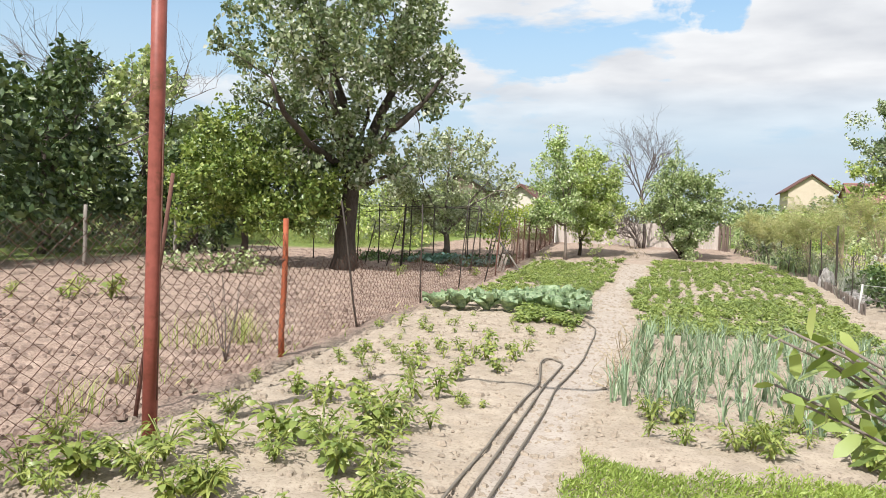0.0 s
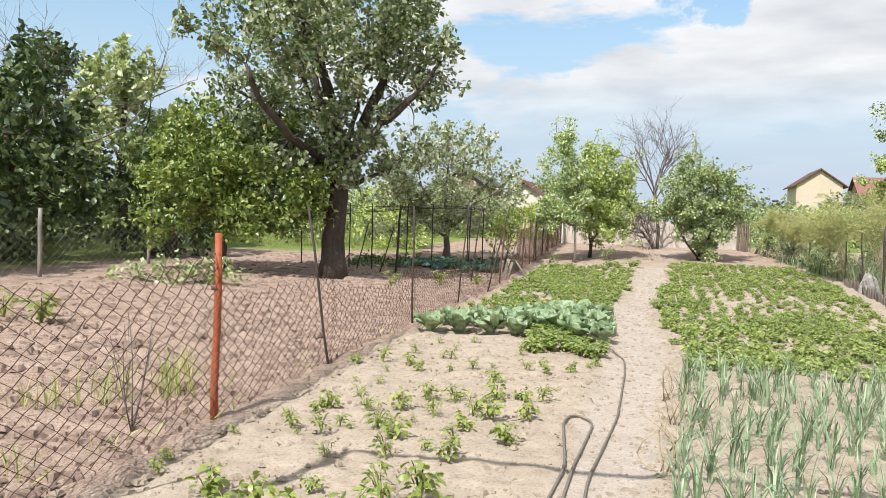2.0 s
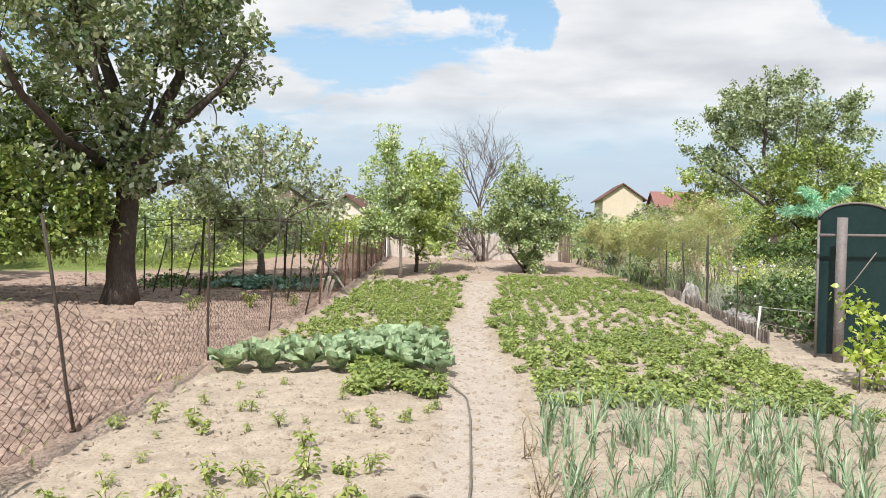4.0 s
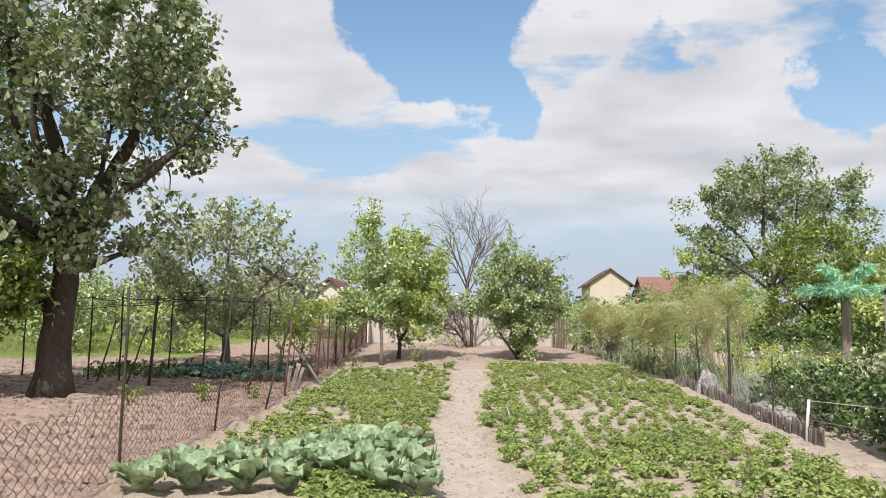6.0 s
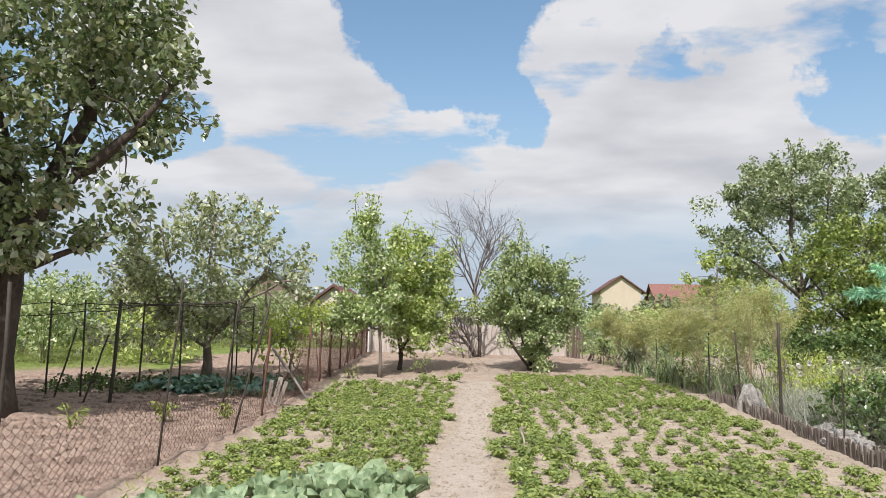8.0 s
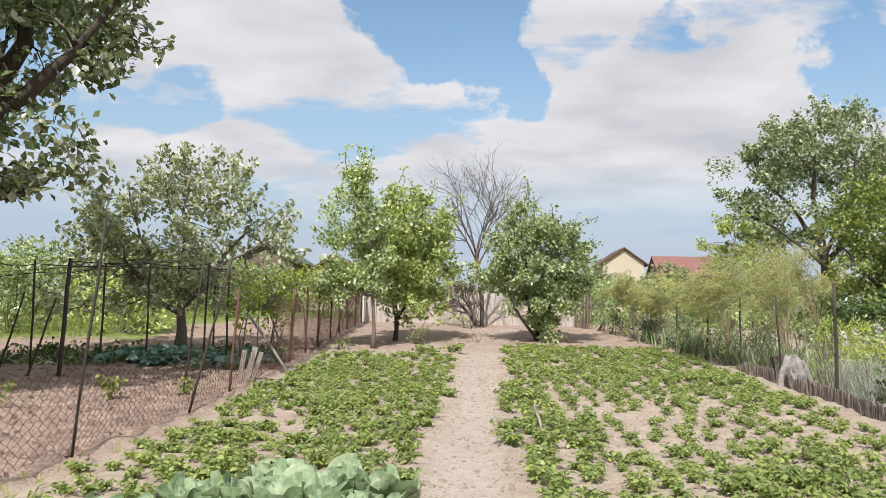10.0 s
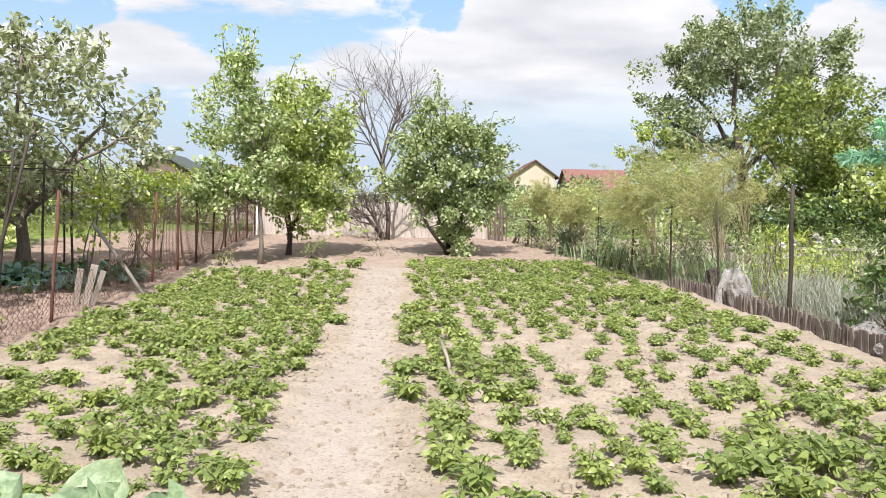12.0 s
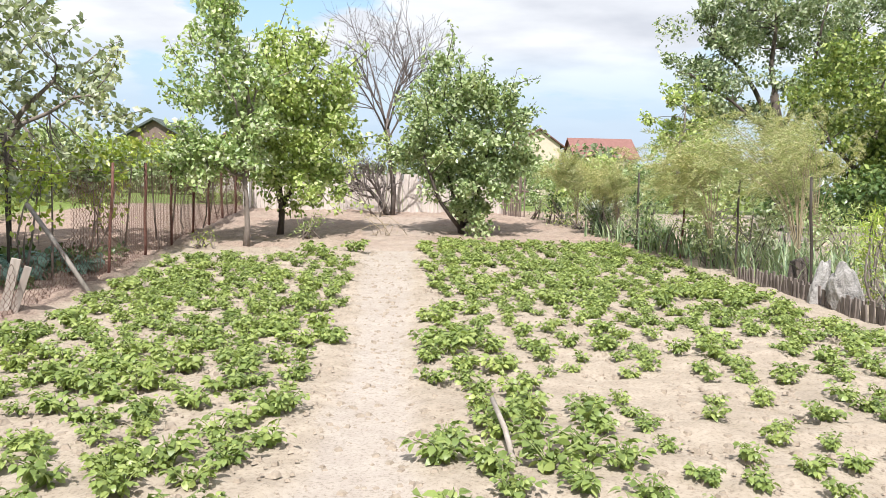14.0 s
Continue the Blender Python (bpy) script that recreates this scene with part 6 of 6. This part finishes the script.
# ---- garden rail, flowers ----
rail = empty("wattle_fence", 8.0, 31.4, 0.02, label="low weathered wooden rail fence in the flower garden", category="fence")
part("rail", Heap().box((-1.0, -0.04, 0.56), (2.6, 0.04, 0.64), None, 0.01).mesh("rail", GREY_POST, False), rail)
PICKET = Heap().box((-0.04, -0.012, -0.05), (0.04, 0.012, 0.5), None, 0.004).mesh("picket", GREY_POST, False)
for k in range(36):
    ob = part("picket", PICKET, rail)
    ob.matrix_local = pose(-0.98 + 0.1 * k, 0, 0.01 * rng.randn(), 0, 2 * rng.randn(), 0)
for k, (x, y, z) in enumerate(((5.4, 25.2, 0.85), (5.7, 25.4, 0.9), (6.1, 25.3, 0.95), (6.5, 25.5, 0.9), (6.3, 25.8, 1.0), (5.2, 24.6, 0.7), (7.4, 25.8, 0.7), (7.8, 25.9, 0.75), (8.2, 25.8, 0.7), (8.5, 26.0, 0.72))):
    r = np.random.RandomState(920 + k)
    d = r.randn(40, 3)
    v, f = leaf_arrays(np.zeros((40, 3)) + np.array([0, 0, z]), d + np.array([0, -0.4, 0.4]), 0.075 * (0.7 + 0.5 * r.rand(40)), r, DIAMOND)
    h = Heap().tube([(0, 0, 0), (0.02, 0, z * 0.5), (0, 0, z)], 0.005, 4)
    ob = new("flower", mesh_of("flower", np.vstack([v, np.vstack(h.v)]), [(f, 0), (np.vstack(h.q) + len(v), 1)], [PETAL, IRIS_LEAF]))
    ob.location = (x, y, gz(x, y))
    tagged(ob, "white ball-shaped flower on a green stalk", "flower", "white flowers in the garden")

# ---- things in the left-hand plot ----
back_fence = empty("plot_fence", -15.0, 17.0, gz(-15, 17), label="old chain-link fence with a curled top on grey posts", category="fence")
BACK = [(8.0, -13.6), (12.5, -14.2), (16.0, -14.75), (21.0, -15.7), (24.5, -16.2)]
for y in (12.2, 16.0, 20.9, 24.3):
    stake(back_fence, "post", float(along(BACK, y)), y, 0.0, 0, 1.6, 0.05, GREY_POST)
chain_link("mesh_panel", back_fence, BACK, 8.0, 16.0, 1.25, 0.15, 0.005, GREY_WIRE, 31, 0.12, 0.08)
chain_link("mesh_panel", back_fence, BACK, 16.0, 24.4, 1.25, 0.15, 0.005, GREY_WIRE, 32, 0.12, 0.08)

cage = empty("trellis_frame", -8.2, 24.0, gz(-8.2, 24.0), label="trellis of thin dark metal posts and sagging wires", category="trellis")
CAGE = [(-10.35, 23.4, 0.0, 1.98, 0.02), (-9.6, 23.4, -0.02, 1.98, 0.02), (-8.35, 22.2, 0.1, 1.95, 0.035), (-8.95, 24.6, 0.03, 1.95, 0.022), (-8.3, 25.2, 0.0, 1.98, 0.022), (-7.0, 24.9, 0.05, 2.0, 0.02), (-6.6, 25.1, 0.0, 1.9, 0.02), (-7.75, 27.4, 0, 1.9, 0.02), (-11.3, 23.6, 0, 1.95, 0.02), (-12.2, 23.8, 0, 1.95, 0.02), (-5.95, 21.5, 0.25, 2.0, 0.018)]
for x, y, dx, h, r in CAGE:
    stake(cage, "post", x, y, dx, 0, h, r, DARK_STEEL)
stake(cage, "prop", -9.9, 22.9, 0.25, 0.3, 1.4, 0.018, DARK_STEEL)
stake(cage, "prop", -8.8, 22.0, 0.4, 0.1, 1.3, 0.018, DARK_STEEL)
for k, pts in enumerate((((-12.2, 23.8, 1.88), (-10.35, 23.4, 1.9), (-9.6, 23.4, 1.88), (-8.3, 25.2, 2.0), (-7.0, 24.9, 2.0), (-6.6, 25.1, 1.9)),
                         ((-12.2, 23.8, 1.6), (-9.6, 23.4, 1.72), (-8.95, 24.6, 1.9), (-8.25, 22.2, 1.88), (-5.7, 21.5, 1.92)),
                         ((-8.3, 25.2, 1.95), (-7.75, 27.4, 1.95), (-6.6, 25.1, 1.85)))):
    p = np.array(pts)
    s = np.linspace(0, len(p) - 1, 8 * len(p))
    q = np.stack([np.interp(s, np.arange(len(p)), p[:, c]) for c in range(3)], 1)
    q[:, 2] -= 0.06 * np.sin((s % 1) * math.pi)
    strand("top_wire", cage, q, 0.009, DARK_STEEL, 5)
boards_root = empty("leaning_boards", -5.3, 22.4, gz(-5.3, 22.4), label="short pale weathered boards leaning together by the fence", category="boards")
for k, (dx, dy, w, h, ry) in enumerate(((-0.08, 0.0, 0.08, 0.5, 10), (0.02, 0.05, 0.09, 0.56, 14), (0.1, 0.08, 0.07, 0.48, 17))):
    ob = part("board", Heap().box((-w / 2, -0.014, -0.08), (w / 2, 0.014, h), None, 0.005).mesh("board", PALE_WOOD, False), boards_root)
    ob.matrix_local = pose(dx, dy, 0, 4, ry, 10 * k)
prop = new("wooden_prop", Heap().tube([(0, 0, -0.05), (-0.4, 0.15, 0.45), (-0.95, 0.4, 1.05)], 0.028, 7).mesh("wooden_prop", GREY_POST))
prop.location = (-4.85, 23.6, gz(-4.85, 23.6))
tagged(prop, "grey wooden pole propped slanting against the fence", "pole")
BLUE_MESH = [plant_mesh("cabbage_seedling", leaf_plant(60 + i, 6, 0.13, 0.16, 0.14, CABBAGE_FAR, 30)) for i in range(3)]
for k in range(44):
    x, y = -8.9 + 3.2 * rng.rand(), 24.2 + 1.6 * rng.rand()
    plant("cabbage_seedling", BLUE_MESH[k % 3], x, y, 1.2 + 0.5 * rng.rand(), 360 * rng.rand(), "blue-green young cabbage in the shaded row", "cabbage", "young cabbages in the plot")
stick = new("wooden_stick", Heap().tube([(0, 0, 0.02), (-0.02, 0.25, 0.12), (-0.06, 0.55, 0.2)], 0.016, 6).mesh("wooden_stick", PALE_WOOD))
stick.location = (-0.68, 18.4, gz(-0.68, 18.4))
tagged(stick, "pale wooden stick lying among the plants", "stick")
twig_heap = Heap()
for k in range(12):
    a = rng.rand() * 6.28
    twig_heap.tube(bend((0.2 * rng.randn(), 0.1 * rng.randn(), 0), (0.4 * math.cos(a), 0.4 * math.sin(a), 0.15 + 0.35 * rng.rand()), rng, 0.15, 5), 0.006, 4)
twig = new("dry_twigs", twig_heap.mesh("dry_twigs", STRAW))
twig.location = (-1.9, 31.5, gz(-1.9, 31.5))
tagged(twig, "small heap of dry twigs at the path's end", "twigs")
for k, (x, y) in enumerate(((-0.62, 8.8), (-0.6, 8.3), (-0.66, 7.4), (-0.7, 9.6))):
    h = Heap()
    for j in range(5):
        h.tube(bend((0.02 * j, 0, 0), (0.12 * rng.randn(), 0.12 * rng.randn(), 0.25 + 0.15 * rng.rand()), rng, 0.2, 5), np.linspace(0.006, 0.003, 5), 4)
    ob = new("dry_weed", h.mesh("dry_weed", STRAW))
    ob.location = (x, y, gz(x, y))
    tagged(ob, "dry straw-coloured stalks beside the path", "dead plant", "dry stalks by the path")


# ---- houses ----
def house(name, x, y, half, depth, wall_h, ridge, wall_mat, roof_mat, label, base, windows, eave=0.5):
    """A house whose gable looks to the garden: walls, two roof slopes with thickness, windows with frames."""
    root = empty(name, x, y, base, label=label, category="house")
    v = [(-half, 0, 0), (half, 0, 0), (half, 0, wall_h), (0, 0, ridge), (-half, 0, wall_h)]
    v += [(a, depth, c) for a, _, c in v]
    bm = bmesh.new()
    vs = [bm.verts.new(p) for p in v]
    for f in ((0, 1, 2, 3, 4), (9, 8, 7, 6, 5), (0, 4, 9, 5), (1, 6, 7, 2)):
        bm.faces.new([vs[i] for i in f])
    me = bpy.data.meshes.new("wall")
    bm.to_mesh(me)
    bm.free()
    me.materials.append(wall_mat)
    part("wall", me, root)
    slope = (ridge - wall_h) / half
    for s in (-1, 1):
        a, b = (half + eave) * s, 0
        za, zb = wall_h - slope * eave + 0.06, ridge + 0.06
        h = Heap()
        q = [(0, 1, 3, 2), (4, 6, 7, 5), (0, 2, 6, 4), (1, 5, 7, 3), (0, 4, 5, 1), (2, 3, 7, 6)]
        h.add([(a, -0.6, za), (b, -0.6, zb), (a, depth + 0.6, za), (b, depth + 0.6, zb), (a, -0.6, za + 0.25), (b, -0.6, zb + 0.25), (a, depth + 0.6, za + 0.25), (b, depth + 0.6, zb + 0.25)], q)
        part("roof", h.mesh("roof", roof_mat, False), root)
    for wx, wz, ww, wh in windows:
        pane = part("window", Heap().box((wx - ww / 2, -0.05, wz), (wx + ww / 2, 0.02, wz + wh)).mesh("window", GLASS, False), root)
        part("frame", Heap().box((wx - ww / 2 - 0.1, -0.08, wz - 0.12), (wx + ww / 2 + 0.1, -0.052, wz)).mesh("frame", WHITE_PAINT, False), pane)
    return root


house("house", 21.2, 150, 3.7, 13, 9.0, 11.6, CREAM, ROOF_BROWN, "cream rendered house with a brown gabled roof", 0.2, [(-2.2, 2.6, 1.3, 1.6), (2.2, 2.6, 1.3, 1.6)], 0.75)
red_house = house("house", 39.3, 158, 5.7, 11, 7.2, 10.6, CREAM, ROOF_RED, "cream house with a dull red roof", 0.2, [(-2, 2, 1.2, 1.5), (2, 2, 1.2, 1.5)], 0.7)
red_house.matrix_world = pose(39.3, 158, 0.2, 0, 0, 90)
house("house", -17.2, 82, 2.8, 8, 3.1, 5.2, WHITE_WALL, ROOF_BROWN, "pale rendered house with a brown tiled roof", 0.2, [(-0.9, 1.2, 0.9, 1.2), (0.9, 1.2, 0.9, 1.2)], 0.6)
house("barn", -28.6, 97.5, 3.3, 9, 5.6, 7.5, DARK_WOOD, GREEN_ROOF, "distant barn with a dark grey-green gabled roof", 0.2, [(-1.2, 1.6, 0.9, 1.2), (1.2, 1.6, 0.9, 1.2)], 0.6)
hut = empty("brick_shed", 13.9, 86.0, gz(13.9, 86), label="small orange brick shed with a brown roof", category="shed")
part("wall", Heap().box((-0.7, 0, -0.3), (0.7, 2.4, 3.1), None, 0.02).mesh("wall", BRICK, False), hut)
part("wall", Heap().box((0.71, 0.2, -0.3), (2.6, 2.4, 2.9), None, 0.02).mesh("wall", CREAM, False), hut)
part("roof", Heap().box((-0.9, -0.4, 3.1), (2.8, 2.8, 3.28), None, 0.04).mesh("roof", ROOF_BROWN, False), hut)
